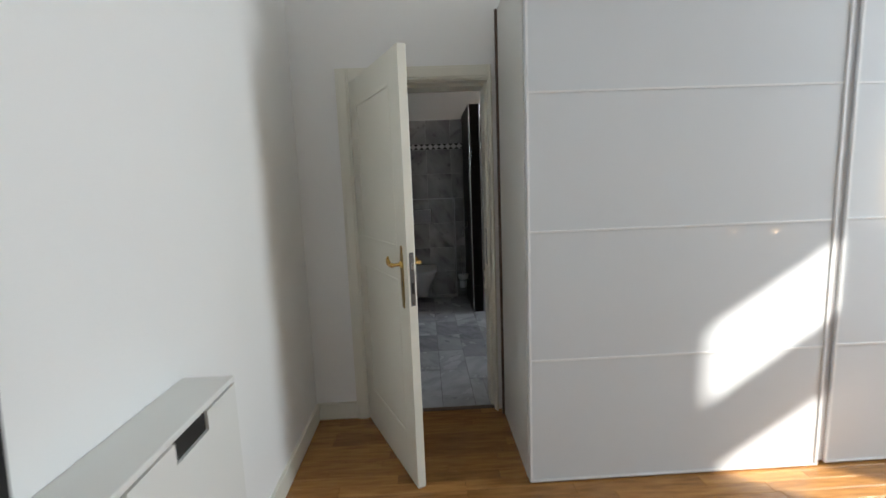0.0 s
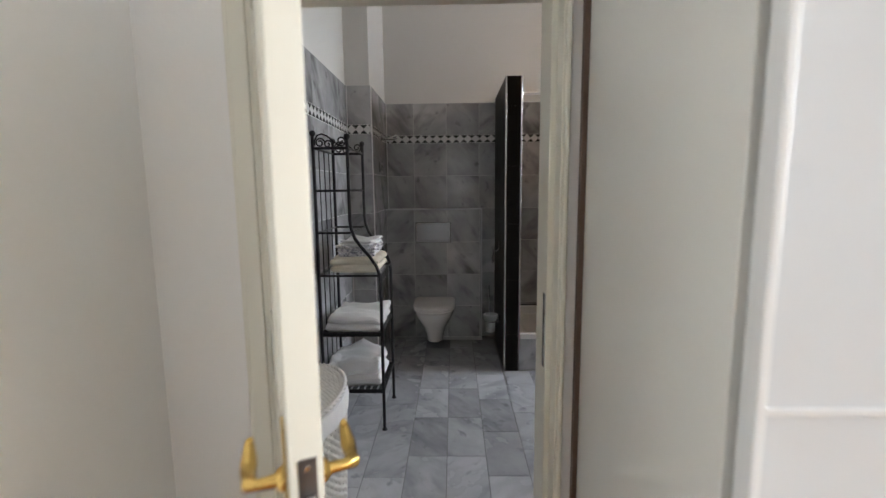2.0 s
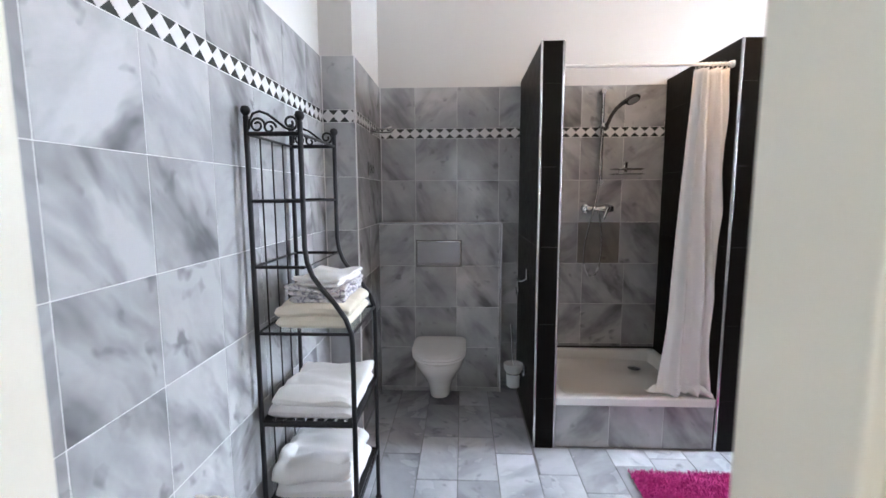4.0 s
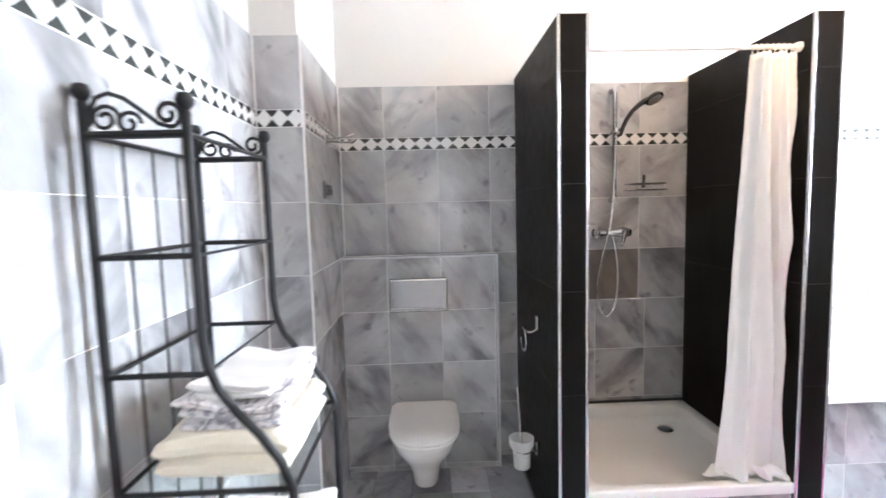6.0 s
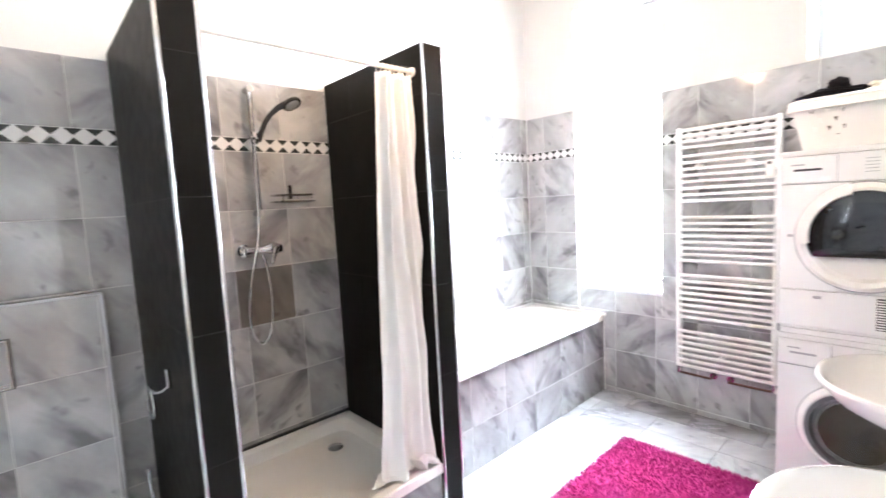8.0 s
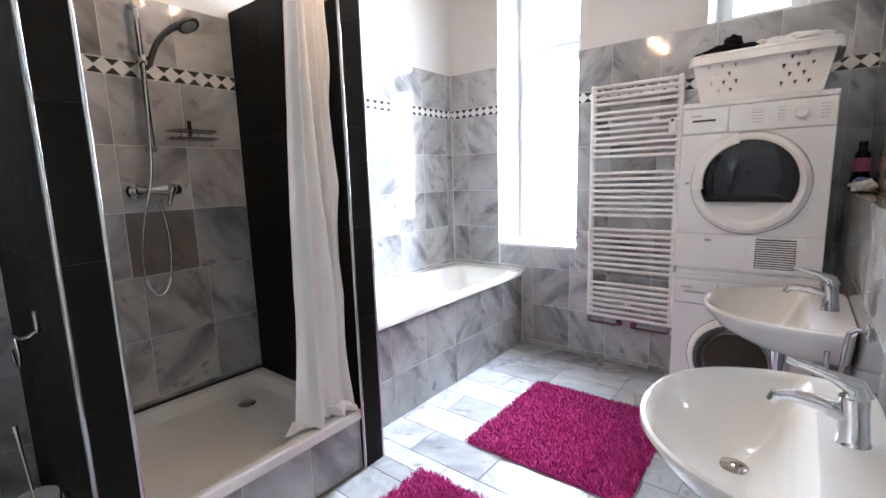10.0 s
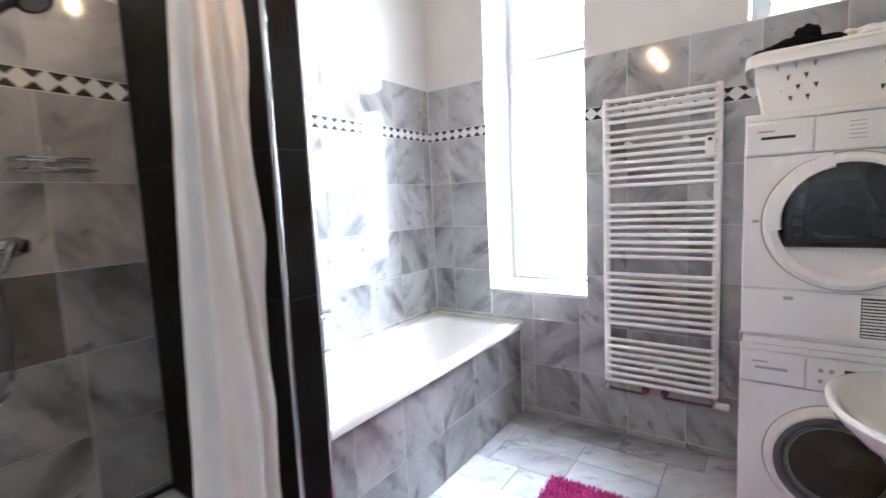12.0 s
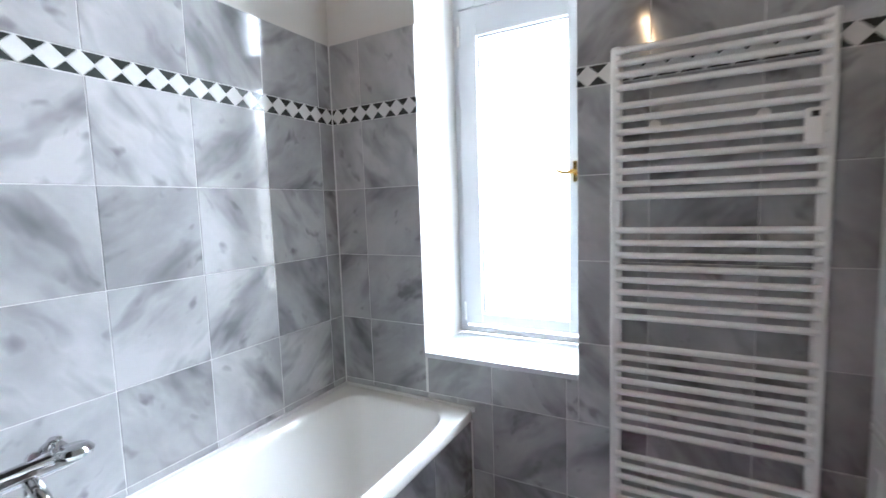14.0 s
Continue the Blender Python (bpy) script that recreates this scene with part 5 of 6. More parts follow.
# ---- washer and dryer ----
FXW = 3.420
def ring_x(cy, cz, x, r, seg=48, flat=None, scale_y=1.0):
    out = []
    for k in range(seg):
        a = 2 * math.pi * k / seg
        yy, zz = cy + r * scale_y * math.cos(a), cz + r * math.sin(a)
        if flat is not None:
            zz = max(zz, flat)
        out.append((x, yy, zz))
    return out


def appliance(name, label, z0, z1, cz, dryer):
    t = thing(name, label, "dryer" if dryer else "washing machine")
    y0, y1 = 3.436, 4.034
    body = boxed(FXW + 0.006, 4.012, y0, y1, z0 + (0.012 if not dryer else 0.0), z1 - 0.026, 0.006)
    part("body", body, M_APPLIANCE, t)
    for i in range(7):
        x = 3.50 + i * 0.068
        part("side_rib", boxed(x, x + 0.034, y1 - 0.003, y1 + 0.003, z0 + 0.09, z1 - 0.10, 0.002), M_APPLIANCE, t)
    part("worktop", boxed(FXW - 0.004, 4.014, y0 - 0.001, y1 + 0.001, z1 - 0.025, z1, 0.006), M_APPLIANCE, t)
    pan = part("control_panel", boxed(FXW - 0.006, FXW + 0.008, y0 + 0.001, y1 - 0.001, z1 - 0.150, z1 - 0.027, 0.005), M_APPLIANCE, t)
    part("front_panel", boxed(FXW - 0.002, FXW + 0.010, y0 + 0.001, y1 - 0.001, z0 + (0.105 if not dryer else 0.19), z1 - 0.153, 0.004), M_APPLIANCE, t)
    part("kick_panel", boxed(FXW - 0.001, FXW + 0.010, y0 + 0.001, y1 - 0.001, z0 + (0.02 if not dryer else 0.012), z0 + (0.102 if not dryer else 0.187), 0.004), M_APPLIANCE, t)
    # detergent drawer or water tank
    dr = part("drawer", boxed(FXW - 0.010, FXW - 0.002, 3.835, y1 - 0.006, z1 - 0.146, z1 - 0.034, 0.004), M_APPLIANCE, pan)
    part("drawer_grip", boxed(FXW - 0.0112, FXW - 0.0095, 3.885, 3.985, z1 - 0.094, z1 - 0.084, 0.0004), M_DARKPLASTIC if dryer else M_GREYPLASTIC, dr, "dark grip slot")
    part("panel_gap", boxed(FXW - 0.0066, FXW - 0.0058, 3.8305, 3.8330, z1 - 0.148, z1 - 0.030), M_GREYPLASTIC, pan, "fine gap beside the drawer")
    part("panel_gap", boxed(FXW - 0.0030, FXW + 0.004, y0 + 0.002, y1 - 0.002, z1 - 0.1535, z1 - 0.1505), M_GREYPLASTIC, pan, "fine gap under the panel")
    part("mark", boxed(FXW - 0.0106, FXW - 0.0098, 3.945, 3.995, z1 - 0.068, z1 - 0.062), M_GREYPRINT, dr)
    part("knob", tubed([(FXW - 0.004, 3.56, z1 - 0.088), (FXW - 0.022, 3.56, z1 - 0.088), (FXW - 0.027, 3.56, z1 - 0.088)], [0.026, 0.024, 0.020], 28), M_PLASTIC, pan, "round white dial", True)
    for i in range(5):
        for y, w in ((3.72, 0.045), (3.63, 0.028), (3.48, 0.03)):
            if dryer or y < 3.6:
                part("print_line", boxed(FXW - 0.0068, FXW - 0.0058, y - w / 2, y + w / 2, z1 - 0.058 - i * 0.014, z1 - 0.0555 - i * 0.014), M_GREYPRINT, pan)
    if not dryer:
        part("display", boxed(FXW - 0.0075, FXW - 0.0055, 3.645, 3.725, z1 - 0.125, z1 - 0.060, 0.001), M_DARKPLASTIC, pan, "dark display window")
        for y in (3.790, 3.760):
            for z in (0.072, 0.112):
                part("button", tubed([(FXW - 0.006, y, z1 - z), (FXW - 0.0095, y, z1 - z)], 0.0075, 14), M_GREYPLASTIC, pan, "", True)
    # door
    cy = 3.738
    rim = 0.238 if dryer else 0.215
    door = part("door", loft(bmesh.new(), [ring_x(cy, cz, FXW - 0.003, rim), ring_x(cy, cz, FXW - 0.022, rim - 0.004), ring_x(cy, cz, FXW - 0.036, rim - 0.022), ring_x(cy, cz, FXW - 0.034, rim - 0.044), ring_x(cy, cz, FXW - 0.018, rim - 0.056), ring_x(cy, cz, FXW - 0.014, rim - 0.06)], True, True), M_PLASTIC, t, "round white porthole door", True)
    part("seam", loft(bmesh.new(), [ring_x(cy, cz, FXW - 0.0032, rim + 0.0042), ring_x(cy, cz, FXW - 0.0045, rim + 0.0040), ring_x(cy, cz, FXW - 0.0045, rim - 0.001)], False, False), M_GREYPLASTIC, t, "fine gap round the door")
    if dryer:
        part("glass", loft(bmesh.new(), [ring_x(cy, cz + 0.01, FXW - 0.030, 0.196, flat=cz - 0.086), ring_x(cy, cz + 0.01, FXW - 0.041, 0.190, flat=cz - 0.081), ring_x(cy, cz + 0.01, FXW - 0.050, 0.150, flat=cz - 0.065), ring_x(cy, cz + 0.01, FXW - 0.053, 0.08, flat=cz - 0.05)]), M_DRUMGLASS, door, "smoked oval glass", True)
        grip = bmesh.new()
        rings = []
        for i in range(15):
            a = radians(102 + (190 - 102) * i / 14)
            q = lambda r, x: (x, cy - r * math.cos(a), cz + 0.01 + r * math.sin(a))
            rings.append([q(0.180, FXW - 0.040), q(0.232, FXW - 0.036), q(0.228, FXW - 0.054), q(0.186, FXW - 0.058)])
        loft(grip, rings)
        part("door_handle", grip, M_PLASTIC, door, "curved white grip")
        vent = part("vent_grille", boxed(FXW - 0.003, FXW + 0.0, 3.535, 3.690, z0 + 0.035, z0 + 0.175, 0.001), M_DARKPLASTIC, t)
        for i in range(12):
            z = z0 + 0.040 + i * 0.0112
            part("slat", boxed(FXW - 0.008, FXW - 0.002, 3.537, 3.688, z, z + 0.0055, 0.001), M_APPLIANCE, vent)
        part("release_button", boxed(FXW - 0.006, FXW - 0.001, 3.875, 3.905, z0 + 0.152, z0 + 0.165, 0.002), M_GREYPLASTIC, t, "small grey latch")
        part("service_flap", boxed(FXW - 0.0025, FXW, 3.72, 4.015, z0 + 0.018, z0 + 0.178, 0.001), M_APPLIANCE, t)
        part("mark", boxed(FXW - 0.003, FXW - 0.0018, 3.985, 4.005, cz + 0.0, cz + 0.012), M_GREYPRINT, t)
    else:
        part("inner_ring", loft(bmesh.new(), [ring_x(cy, cz, FXW - 0.0335, 0.186), ring_x(cy, cz, FXW - 0.0372, 0.183), ring_x(cy, cz, FXW - 0.0345, 0.166), ring_x(cy, cz, FXW - 0.020, 0.156), ring_x(cy, cz, FXW - 0.016, 0.156)], False, False), M_RINGGREY, door, "dark grey porthole ring", True)
        part("seal", loft(bmesh.new(), [ring_x(cy, cz, FXW - 0.015, 0.158), ring_x(cy, cz, FXW - 0.020, 0.150), ring_x(cy, cz, FXW - 0.016, 0.140)], False, False), M_RUBBER, door, "", True)
        part("glass", loft(bmesh.new(), [ring_x(cy, cz, FXW - 0.0165, 0.152), ring_x(cy, cz, FXW - 0.026, 0.140), ring_x(cy, cz, FXW - 0.036, 0.10), ring_x(cy, cz, FXW - 0.040, 0.05)]), M_SHELFGLASS, door, "clear porthole glass", True)
        load = bmesh.new()
        rings = []
        for r in (0.138, 0.125, 0.110, 0.092, 0.074, 0.056, 0.038, 0.020, 0.006):
            rings.append([(x - 0.012 * abs(noise.noise(Vector((0, y * 24, z * 24)))) * min(1, (0.14 - r) / 0.03), y, z) for x, y, z in ring_x(cy, cz, FXW - 0.0175 - 0.008 * (1 - r / 0.14), r)])
        loft(load, rings)
        part("laundry", load, M_LAUNDRY, door, "brown laundry behind the porthole", True)
        for y in (y0 + 0.05, y1 - 0.05):
            for x in (3.48, 3.95):
                part("foot", tubed([(x, y, 0.0), (x, y, 0.02)], 0.02, 12), M_DARKPLASTIC, t, "", True)
    return t


appliance("washing_machine", "white front-loading washing machine under the dryer", 0.0, 0.842, 0.425, False)
kit = thing("stacking_frame", "white stacking frame between washer and dryer", "stacking frame")
part("frame", boxed(FXW + 0.002, 4.01, 3.437, 4.033, 0.8425, 0.868, 0.004), M_APPLIANCE, kit)
part("clip", boxed(FXW - 0.002, FXW + 0.02, 4.026, 4.040, 0.846, 0.880, 0.002), M_GREYPLASTIC, kit)
appliance("tumble_dryer", "white tumble dryer stacked on the washing machine", 0.8685, 1.700, 1.305, True)

# ---- laundry basket ----
basket = thing("laundry_basket", "white plastic laundry basket with triangular holes", "laundry basket", pose(3.71, 3.735, 1.702))
bm = bmesh.new()
def cell_side(p00, p10, p01, p11, nu, nv, holed):
    """A sloping side of cells; holed(i, j) cells carry a triangular opening."""
    cache = {}
    def vert(i, j):
        if (i, j) not in cache:
            u, v = i / nu, j / nv
            a = Vector(p00).lerp(Vector(p10), u)
            b = Vector(p01).lerp(Vector(p11), u)
            cache[(i, j)] = bm.verts.new(a.lerp(b, v))
        return cache[(i, j)]
    for i in range(nu):
        for j in range(nv):
            A, B, C, D = vert(i, j), vert(i + 1, j), vert(i + 1, j + 1), vert(i, j + 1)
            if holed(i, j):
                mid = lambda u, v: bm.verts.new(A.co.lerp(B.co, u).lerp(D.co.lerp(C.co, u), v))
                Pq, Q, Rr = mid(0.22, 0.80), mid(0.78, 0.80), mid(0.5, 0.22)
                for f in ((A, B, Rr), (B, C, Q, Rr), (C, D, Pq, Q), (D, A, Rr, Pq)):
                    bm.faces.new(f)
            else:
                bm.faces.new((A, B, C, D))
bx, by, tx, ty, hh = 0.165, 0.240, 0.205, 0.285, 0.225
hole_long = lambda i, j: 1 <= j <= 4 and (i + j) % 2 == 0 and (2 <= i <= 6 or 13 <= i <= 17)
hole_short = lambda i, j: 1 <= j <= 4 and (i + j) % 2 == 0 and 3 <= i <= 9
cell_side((-bx, by, 0), (-bx, -by, 0), (-tx, ty, hh), (-tx, -ty, hh), 20, 6, hole_long)
cell_side((bx, -by, 0), (bx, by, 0), (tx, -ty, hh), (tx, ty, hh), 20, 6, hole_long)
cell_side((-bx, -by, 0), (bx, -by, 0), (-tx, -ty, hh), (tx, -ty, hh), 13, 6, hole_short)
cell_side((bx, by, 0), (-bx, by, 0), (tx, ty, hh), (-tx, ty, hh), 13, 6, hole_short)
bm.faces.new([bm.verts.new(p) for p in ((-bx, -by, 0), (bx, -by, 0), (bx, by, 0), (-bx, by, 0))])
bmesh.ops.remove_doubles(bm, verts=bm.verts, dist=0.0008)
shell = part("shell", bm, M_PLASTIC, basket)
shell.modifiers.new("thickness", "SOLIDIFY").thickness = 0.0025
rim = bmesh.new()
path = oval(0, 0, hh, tx + 0.012, ty + 0.012, 56, 7)
tube(rim, path, 0.011, 8, True)
part("rim", rim, M_PLASTIC, basket, "rounded white rim", True)
skirt = bmesh.new()
loft(skirt, [oval(0, 0, hh, tx + 0.020, ty + 0.020, 56, 7), oval(0, 0, hh - 0.040, tx + 0.026, ty + 0.026, 56, 7), oval(0, 0, hh - 0.042, tx + 0.023, ty + 0.023, 56, 7), oval(0, 0, hh - 0.002, tx + 0.017, ty + 0.017, 56, 7)], False, False)
part("skirt", skirt, M_PLASTIC, basket, "", True)


def heap(name, label, material, cx, cy, cz, rx, ry, rz, seed):
    """Crumpled cloth, draped and creased."""
    bm = bmesh.new()
    bmesh.ops.create_icosphere(bm, subdivisions=4, radius=1.0)
    for v in bm.verts:
        p = v.co.copy()
        k = 1 + 0.30 * noise.noise(p * 2.0 + Vector((seed, 0, 0))) + 0.16 * noise.noise(p * 5.0 + Vector((0, seed, 0))) + 0.05 * noise.noise(p * 12.0)
        v.co = Vector((cx + p.x * rx * k, cy + p.y * ry * k, cz + max(p.z, -0.5) * rz * k))
    return tagged(part(name, bm, material, smooth=True), label, "laundry")


# dark filling behind the holes imitates the basket's shaded inside
heap("laundry_pile", "laundry inside the basket, coloured dark for the shade behind the holes", M_BASKET_SHADE, 3.72, 3.72, 1.83, 0.135, 0.195, 0.085, 3)
heap("towel", "white towel hanging over the basket rim", M_TOWEL, 3.67, 3.615, 1.940, 0.15, 0.185, 0.055, 8)
heap("sock", "black sock lying on the laundry", M_BLACKCLOTH, 3.57, 3.860, 1.955, 0.050, 0.115, 0.026, 5)
heap("sock", "crumpled black sock on the laundry heap", M_BLACKCLOTH, 3.575, 3.855, 1.990, 0.034, 0.040, 0.032, 12)
heap("shirt", "dark blue shirt at the basket edge", M_NAVY, 3.60, 3.975, 1.938, 0.070, 0.055, 0.028, 15)
heap("cloth", "beige cloth among the laundry", M_CREAM, 3.60, 3.735, 1.950, 0.055, 0.050, 0.034, 41)

# ---- washbasins ----
def basin(cx, label, deep=1.0, low=0.0):
    t = thing("washbasin", label, "washbasin", pose(cx, 3.362, -low), group="pair of washbasins")
    def ring(z, w, yf, yb=0.0, seg=56):
        out = []
        yf = yf * deep
        mid = yb + 0.14 * (yf - yb) / 0.5
        for k in range(seg):
            a = 2 * math.pi * k / seg
            c, s = math.cos(a), math.sin(a)
            pw = 2.15 if s > 0 else 7.0
            ry = (yf - mid) if s > 0 else (mid - yb)
            out.append((w * math.copysign(abs(c) ** (2 / pw), c), mid + ry * math.copysign(abs(s) ** (2 / pw), s), z))
        return out
    b = bmesh.new()
    loft(b, [ring(0.690, 0.09, 0.20, 0.0), ring(0.700, 0.15, 0.26, 0.0), ring(0.735, 0.225, 0.36, 0.0), ring(0.785, 0.285, 0.445, 0.0), ring(0.830, 0.315, 0.485, 0.0), ring(0.850, 0.323, 0.497, 0.0), ring(0.859, 0.321, 0.495, 0.0), ring(0.862, 0.312, 0.486, 0.008),
             ring(0.858, 0.298, 0.472, 0.115), ring(0.845, 0.288, 0.462, 0.128), ring(0.80, 0.255, 0.425, 0.150), ring(0.755, 0.20, 0.37, 0.175), ring(0.735, 0.12, 0.31, 0.205), ring(0.731, 0.04, 0.27, 0.235)])
    part("bowl", b, M_CERAMIC, t, "", True)
    part("drain", turned(bmesh.new(), [(0.0, 0.732), (0.028, 0.732), (0.03, 0.735), (0.018, 0.739), (0.0, 0.740)], 20, Matrix.Translation((0, 0.252, 0))), M_CHROME, t, "", True)
    part("trap", tubed([(0, 0.20, 0.70), (0, 0.20, 0.60), (0, 0.20, 0.52), (0, 0.185, 0.485), (0, 0.13, 0.485), (0, 0.115, 0.52), (0, 0.10, 0.56), (0, 0.06, 0.565), (0, 0.0, 0.565)], [0.030, 0.018, 0.018, 0.017, 0.017, 0.017, 0.016, 0.016, 0.016], 14), M_CHROME, t, "chrome waste trap", True)
    tap = thing("basin_tap", "chrome single-lever tap on the washbasin", "tap", pose(cx, 3.362 + 0.062, 0.858 - low), group="pair of taps")
    part("body", tubed([(0, 0, 0), (0, 0, 0.012), (0, 0.003, 0.06), (0, 0.006, 0.095)], [0.029, 0.025, 0.023, 0.024], 20), M_CHROME, tap, "", True)
    part("spout", tubed([(0, 0.012, 0.055), (0, 0.06, 0.068), (0, 0.10, 0.072), (0, 0.128, 0.066), (0, 0.132, 0.052)], [0.018, 0.015, 0.013, 0.012, 0.011], 14), M_CHROME, tap, "", True)
    part("lever", tubed([(0, 0.0, 0.095), (0, 0.006, 0.115), (0, 0.04, 0.128), (0, 0.085, 0.140), (0, 0.115, 0.146)], [0.024, 0.020, 0.011, 0.009, 0.007], 14), M_CHROME, tap, "", True)
    return t


basin(2.935, "white ceramic washbasin beside the washing machine", 0.93)
basin(1.945, "white ceramic washbasin nearer the door", 0.89, 0.016)

bar = thing("towel_holder", "chrome towel holder between the washbasins", "towel holder", pose(2.44, 3.362, 0.93))
part("plate", boxed(-0.02, 0.02, 0, 0.010, -0.02, 0.02, 0.003), M_CHROME, bar)
part("arm", tubed([(0, 0.008, 0), (0, 0.03, 0.004), (0, 0.045, -0.01), (0, 0.05, -0.06), (0.0, 0.055, -0.14), (0, 0.07, -0.155), (0, 0.085, -0.14), (0, 0.085, -0.07)], 0.007, 10), M_CHROME, bar, "", True)

# things on the ledge
bottle = thing("bottle", "dark bottle with a pink label on the ledge", "bottle", pose(3.80, 3.317, 1.258))
part("body", turned(bmesh.new(), [(0.0, 0.0), (0.036, 0.0), (0.038, 0.006), (0.038, 0.055), (0.034, 0.07), (0.030, 0.085), (0.030, 0.155), (0.026, 0.175), (0.014, 0.190), (0.0, 0.192)], 24), M_BOTTLE, bottle, "", True)
part("label", turned(bmesh.new(), [(0.0308, 0.088), (0.0310, 0.09), (0.0310, 0.150), (0.0308, 0.152)], 24), M_PINK, bottle, "pink paper label", True)
part("cap", turned(bmesh.new(), [(0.0, 0.188), (0.018, 0.188), (0.018, 0.225), (0.014, 0.23), (0.0, 0.231)], 20), M_DARKPLASTIC, bottle, "", True)
heap("cloth", "white cloth with blue print on the ledge", M_TOWEL, 3.52, 3.325, 1.285, 0.14, 0.045, 0.032, 22)
heap("packet", "small blue packet on the ledge cloth", M_BLUE, 3.49, 3.335, 1.312, 0.04, 0.022, 0.012, 31)

# ---- lamps ----
spots = thing("spot_rail", "ceiling spotlight bar with three warm bulbs", "ceiling lamp", pose(2.17, 4.76, 0))
part("bar", boxed(-0.32, 0.32, -0.02, 0.02, 2.72, 2.745, 0.006), M_SATIN, spots)
for x in (-0.25, 0.25):
    part("stem", tubed([(x, 0, 2.74), (x, 0, H - 0.001)], 0.008, 10), M_SATIN, spots, "", True)
for x in (-0.22, 0.0, 0.22):
    part("shade", turned(bmesh.new(), [(0.012, 2.72), (0.018, 2.715), (0.036, 2.665), (0.038, 2.655), (0.034, 2.655), (0.016, 2.705)], 20, Matrix.Translation((x, 0, 0))), M_SATIN, spots, "", True)
    part("bulb", turned(bmesh.new(), [(0.0, 2.672), (0.018, 2.668), (0.024, 2.655), (0.018, 2.645), (0.0, 2.641)], 16, Matrix.Translation((x, 0, 0))), M_BULB, spots, "", True)

def lantern(x, y, z):
    t = thing("standing_lantern", "small black standing lantern with a warm bulb", "lamp", pose(x, y, 0), group="bedroom lanterns")
    part("base", turned(bmesh.new(), [(0.0, 0.0), (0.07, 0.0), (0.07, 0.012), (0.012, 0.02), (0.0, 0.02)], 20), M_BLACKMETAL, t, "", True)
    part("stem", tubed([(0, 0, 0.015), (0, 0, z - 0.03)], 0.008, 10), M_BLACKMETAL, t, "", True)
    part("bulb", turned(bmesh.new(), [(0.0, z - 0.032), (0.018, z - 0.028), (0.026, z), (0.016, z + 0.022), (0.0, z + 0.026)], 16), M_LANTERN, t, "", True)


lantern(4.0, -0.735, 0.786)
lantern(4.56, -0.86, 0.771)

# ---- rugs ----
def rug(label, x0, x1, y0, y1, seed):
    t = thing("bath_rug", label, "rug", group="magenta bath rugs")
    part("backing", boxed(x0 + 0.008, x1 - 0.008, y0 + 0.008, y1 - 0.008, 0.0015, 0.010, 0.003), M_RUG, t)
    r = np.random.default_rng(seed)
    n = int((x1 - x0) * (y1 - y0) * 26000)
    verts, faces = [], []
    xs, ys = r.uniform(x0, x1, n), r.uniform(y0, y1, n)
    for x, y in zip(xs, ys):
        a = r.uniform(0, 6.283)
        lean = 0.006 + 0.012 * r.random()
        d = 3.2 * noise.noise(Vector((x * 6, y * 6, seed)))
        dx, dy = lean * math.cos(a * 0.35 + d), lean * math.sin(a * 0.35 + d)
        h = 0.018 + 0.010 * r.random()
        w = 0.0026
        px, py = -math.sin(a) * w, math.cos(a) * w
        i = len(verts)
        verts += [(x - px, y - py, 0.008), (x + px, y + py, 0.008), (x + dx * 0.5 + px * 0.8, y + dy * 0.5 + py * 0.8, h * 0.7), (x + dx * 0.5 - px * 0.8, y + dy * 0.5 - py * 0.8, h * 0.7), (x + dx, y + dy, h)]
        faces += [(i, i + 1, i + 2, i + 3), (i + 3, i + 2, i + 4)]
    mesh = bpy.data.meshes.new("shag_surface")
    mesh.from_pydata(verts, [], faces)
    mesh.materials.append(M_RUG)
    pile = tagged(new("shag_surface", mesh), "shaggy magenta yarn", kind="stuff")
    pile.parent = t
    return t


rug("magenta shag bath rug before the bathtub", 2.59, 3.45, 4.005, 4.825, 1)
rug("magenta shag bath rug before the shower", 1.58, 2.295, 4.32, 4.868, 2)

# ---- wall and floor pieces ----
def wall_cols(a, b, joint):
    return lattice(a, b, joint, P)


Z = (0, 0, 1)
tiles(wall_north, (0, 5.965, 0), (1, 0, 0), Z, wall_cols(0.108, 1.120, 0.362), ROWS_Z, M_WALLTILE, holes=[(0.108, 0.988, 0, 1.25)])
tiles(wall_north, (0, 5.965, 0), (1, 0, 0), Z, lambda v: wall_cols(1.242, 2.142, 1.90 if v < 0.9 else 1.86), [r for r in ROWS_Z if r[1] > 0.34], M_WALLTILE, holes=[(1.555, 1.86, 0.952, 1.257)])
tiles(wall_north, (0, 5.965, 0), (1, 0, 0), Z, [(1.555, 1.86)], [(0.952, 1.257)], M_BROWNTILE)
tiles(wall_north, (0, 5.965, 0), (1, 0, 0), Z, wall_cols(2.268, 4.07, 3.07), [r for r in ROWS_Z if r[1] > 0.34], M_WALLTILE)
tiles(wall_east, (4.07, 0, 0), (0, -1, 0), Z, [(-b, -a) for a, b in wall_cols(4.60, 5.965, 5.795)], ROWS_Z, M_WALLTILE, holes=[(-5.50, -4.835, 0.808, 3.0), (-5.965, -5.345, 0, 0.56)])
tiles(wall_east, (4.07, 0, 0), (0, -1, 0), Z, [(-b, -a) for a, b in wall_cols(3.274, 4.60, 4.60)], ROWS_Z, M_WALLTILE)
tiles(wall_west, (-0.080, 0, 0), (0, 1, 0), Z, wall_cols(3.078, 5.19, 4.03), ROWS_Z, M_WALLTILE)
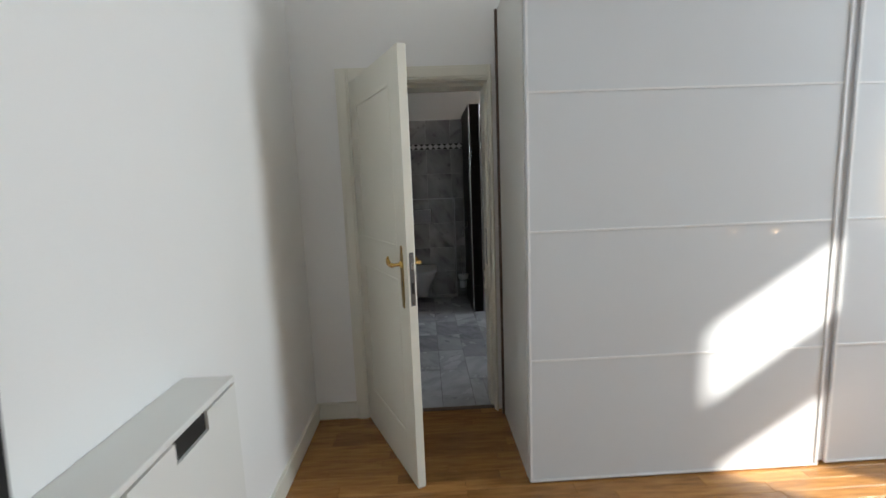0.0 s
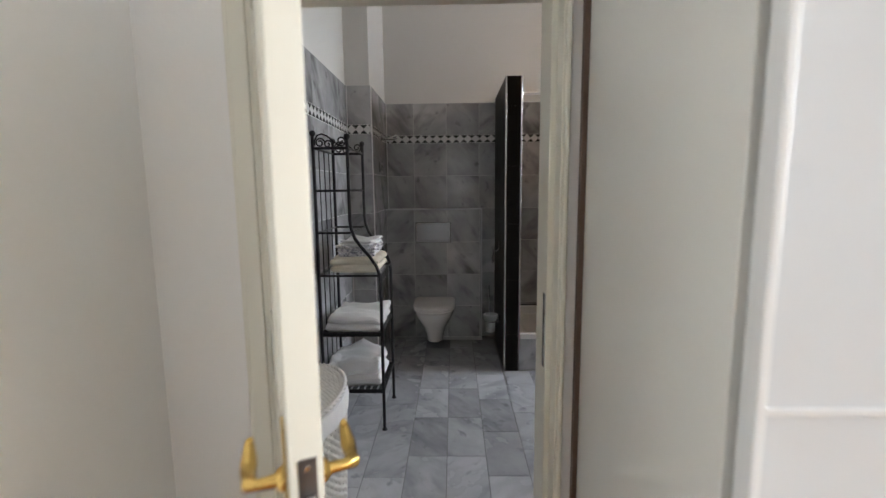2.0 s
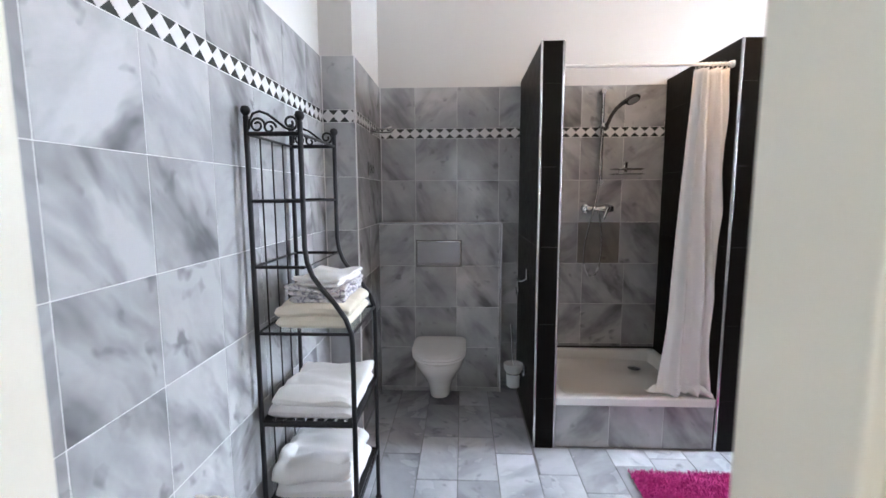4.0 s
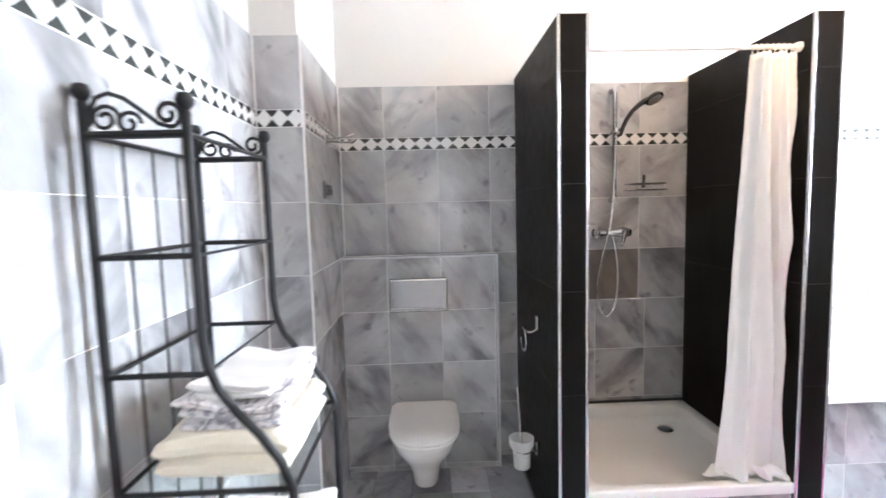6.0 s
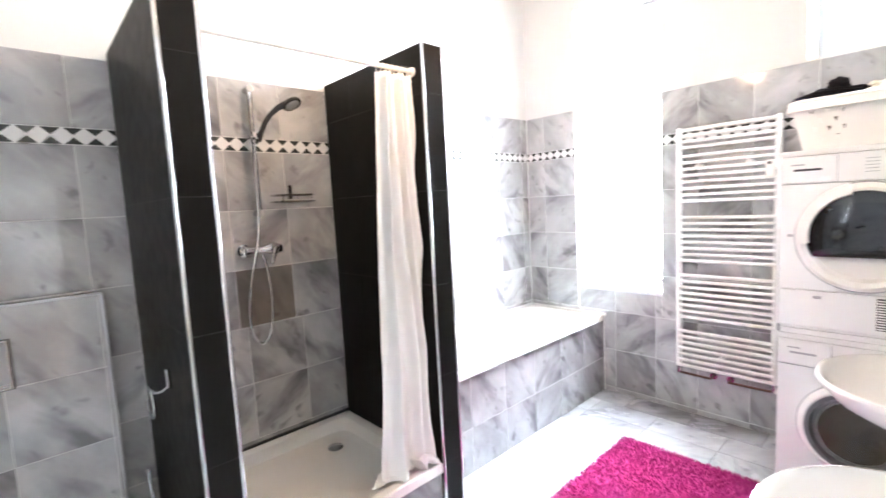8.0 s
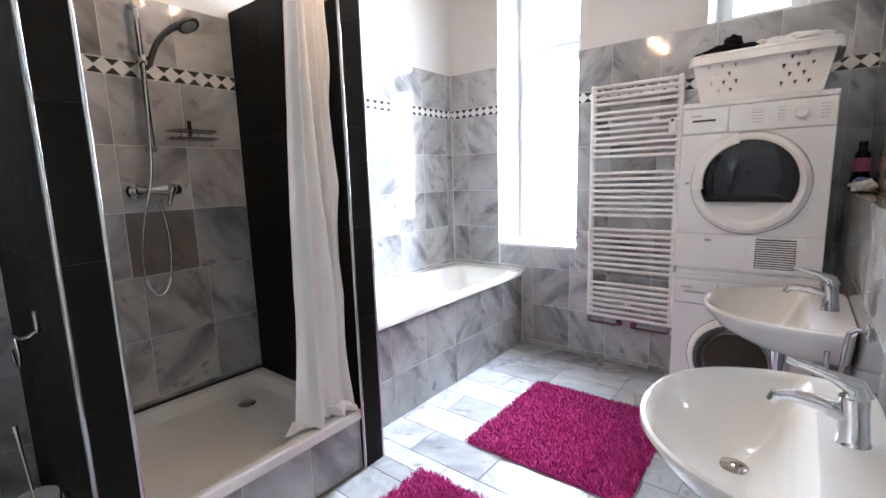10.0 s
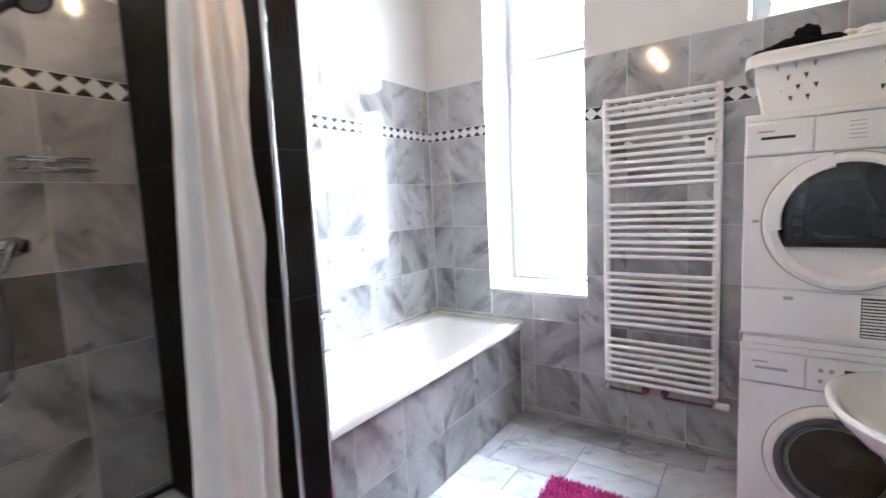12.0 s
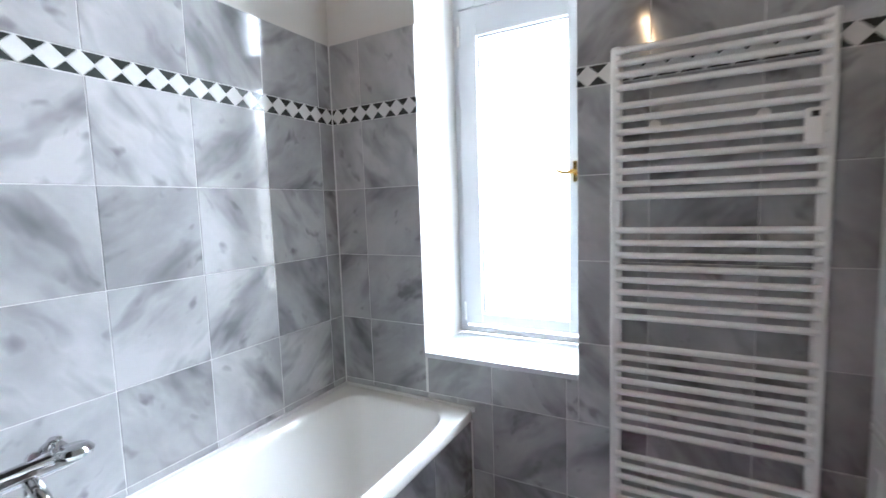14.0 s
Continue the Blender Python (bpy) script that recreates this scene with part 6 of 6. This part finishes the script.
tiles(pilaster, (0, 5.190, 0), (1, 0, 0), Z, [(-0.080, 0.108)], ROWS_Z, M_WALLTILE)
tiles(pilaster, (0.108, 0, 0), (0, 1, 0), Z, wall_cols(5.19, 5.965, 5.53), ROWS_Z, M_WALLTILE)
tiles(wall_south, (0, 3.274, 0), (-1, 0, 0), Z, [(-b, -a) for a, b in wall_cols(1.36, 4.07, 3.76)], ROWS_Z[5:], M_WALLTILE)
tiles(vorwand, (0, 3.360, 0), (-1, 0, 0), Z, [(-b, -a) for a, b in wall_cols(1.36, 4.07, 3.76)], ROWS_Z[:5], M_WALLTILE)
tiles(vorwand, (0, 3.274, 1.257), (1, 0, 0), (0, 1, 0), wall_cols(1.36, 4.07, 3.76), [(0.0, 0.086)], M_WALLTILE)
tiles(wc_box, (0, 5.845, 0), (1, 0, 0), Z, wall_cols(0.108, 0.988, 0.362), [(0.0, 0.032), (0.032, 0.337), (0.337, 0.642), (0.642, 0.947), (0.947, 1.252)], M_WALLTILE)
tiles(wc_box, (0.108, 5.845, 1.253), (1, 0, 0), (0, 1, 0), [(0.0, 0.254), (0.254, 0.559), (0.559, 0.880)], [(0.0, 0.120)], M_WALLTILE)
tiles(wc_box, (0.988, 5.845, 0), (0, 1, 0), Z, [(0.0, 0.12)], [(0.0, 0.032), (0.032, 0.337), (0.337, 0.642), (0.642, 0.947), (0.947, 1.252)], M_WALLTILE)
for a in ([(0.108, 5.843, 1.254), (0.988, 5.843, 1.254)], [(0.988, 5.843, 0.0), (0.988, 5.843, 1.254)]):
    part("edge_trim", tubed(a, 0.0055, 8), M_FRAME, wc_box, "white corner trim", True)
tiles(tub_apron, (0, 5.283, 0), (1, 0, 0), Z, wall_cols(2.268, 4.07, 3.76), [(0.0, 0.265), (0.265, 0.562)], M_WALLTILE)
tiles(tray_apron, (0, 5.116, 0), (1, 0, 0), Z, wall_cols(1.246, 2.138, 1.86), [(0.0, 0.262)], M_WALLTILE)

diamond_band("diamond inlay border above the cistern wall", (0.108, 5.965, 0), (1, 0, 0), 1.012)
diamond_band("diamond inlay border inside the shower", (1.242, 5.965, 0), (1, 0, 0), 0.90)
diamond_band("diamond inlay border above the bathtub", (2.268, 5.965, 0), (1, 0, 0), 1.802)
diamond_band("diamond inlay border beside the window", (4.07, 5.965, 0), (0, -1, 0), 0.465)
diamond_band("diamond inlay border behind the radiator", (4.07, 4.835, 0), (0, -1, 0), 1.561)
diamond_band("diamond inlay border behind the towel rack", (-0.080, 3.078, 0), (0, 1, 0), 2.112)
diamond_band("diamond inlay border on the pipe chase", (-0.080, 5.190, 0), (1, 0, 0), 0.188)
diamond_band("diamond inlay border on the pipe chase side", (0.108, 5.190, 0), (0, 1, 0), 0.775)
diamond_band("diamond inlay border behind the washbasins", (4.07, 3.274, 0), (-1, 0, 0), 2.71)

# floor tiles, laid lengthways with shifted ends
for k in range(-3, 18):
    x0, x1 = 0.262 + 0.212 * k, 0.262 + 0.212 * (k + 1)
    x0, x1 = max(x0, -0.08), min(x1, 4.07)
    if x1 - x0 < 0.02:
        continue
    shift = (4.588, 4.356, 4.776, 4.607, 4.42, 4.70, 4.51)[k % 7]
    tiles(floor, (0, 0, 0), (1, 0, 0), (0, 1, 0), [(x0, x1)], lattice(2.915, 5.965, shift, 0.42), M_FLOORTILE, "floor_tile", 0.0035,
          holes=[(-0.08, 0.248, 2.9, 3.06), (0.995, 4.1, 2.9, 3.06), (1.35, 4.1, 3.0, 3.36), (1.12, 2.268, 5.095, 6.0), (2.26, 4.1, 5.283, 6.0)])

# oak strips of the bedroom
rnd = random.Random(5)
STRIP = 0.071
nearest, rest = [], []
k = 0
y = 2.893
while y > -2.38:
    x = -0.10 - rnd.uniform(0, 0.45)
    while x < 4.75:
        length = rnd.choice((0.5, 0.6, 0.7))
        a, b = max(x, -0.10), min(x + length, 4.75)
        if b - a > 0.02:
            (nearest if y > 0.9 and b < 3.6 else rest).append((a, b, y - STRIP, y))
        x += length
    y -= STRIP
rest += nearest[290:]
for a, b, c, d in nearest[:290]:
    tiles(floor_bedroom, (0, 0, 0), (1, 0, 0), (0, 1, 0), [(a, b)], [(c, d)], M_WOOD, "floor_strip", 0.0008, tilt=0.0006)
bm = bmesh.new()
verts, faces = [], []
for a, b, c, d in rest:
    i = len(verts)
    g = 0.0004
    verts += [(a + g, c + g, 0), (b - g, c + g, 0), (b - g, d - g, 0), (a + g, d - g, 0), (a + g, c + g, -0.009), (b - g, c + g, -0.009), (b - g, d - g, -0.009), (a + g, d - g, -0.009)]
    faces += [(i, i + 1, i + 2, i + 3), (i + 4, i + 5, i + 1, i), (i + 5, i + 6, i + 2, i + 1), (i + 6, i + 7, i + 3, i + 2), (i + 7, i + 4, i, i + 3)]
bm.free()
mesh = bpy.data.meshes.new("floor_strips")
mesh.from_pydata(verts, [], faces)
mesh.materials.append(M_WOOD)
strips = tagged(new("floor_strips", mesh), kind="stuff")
strips.parent = floor_bedroom
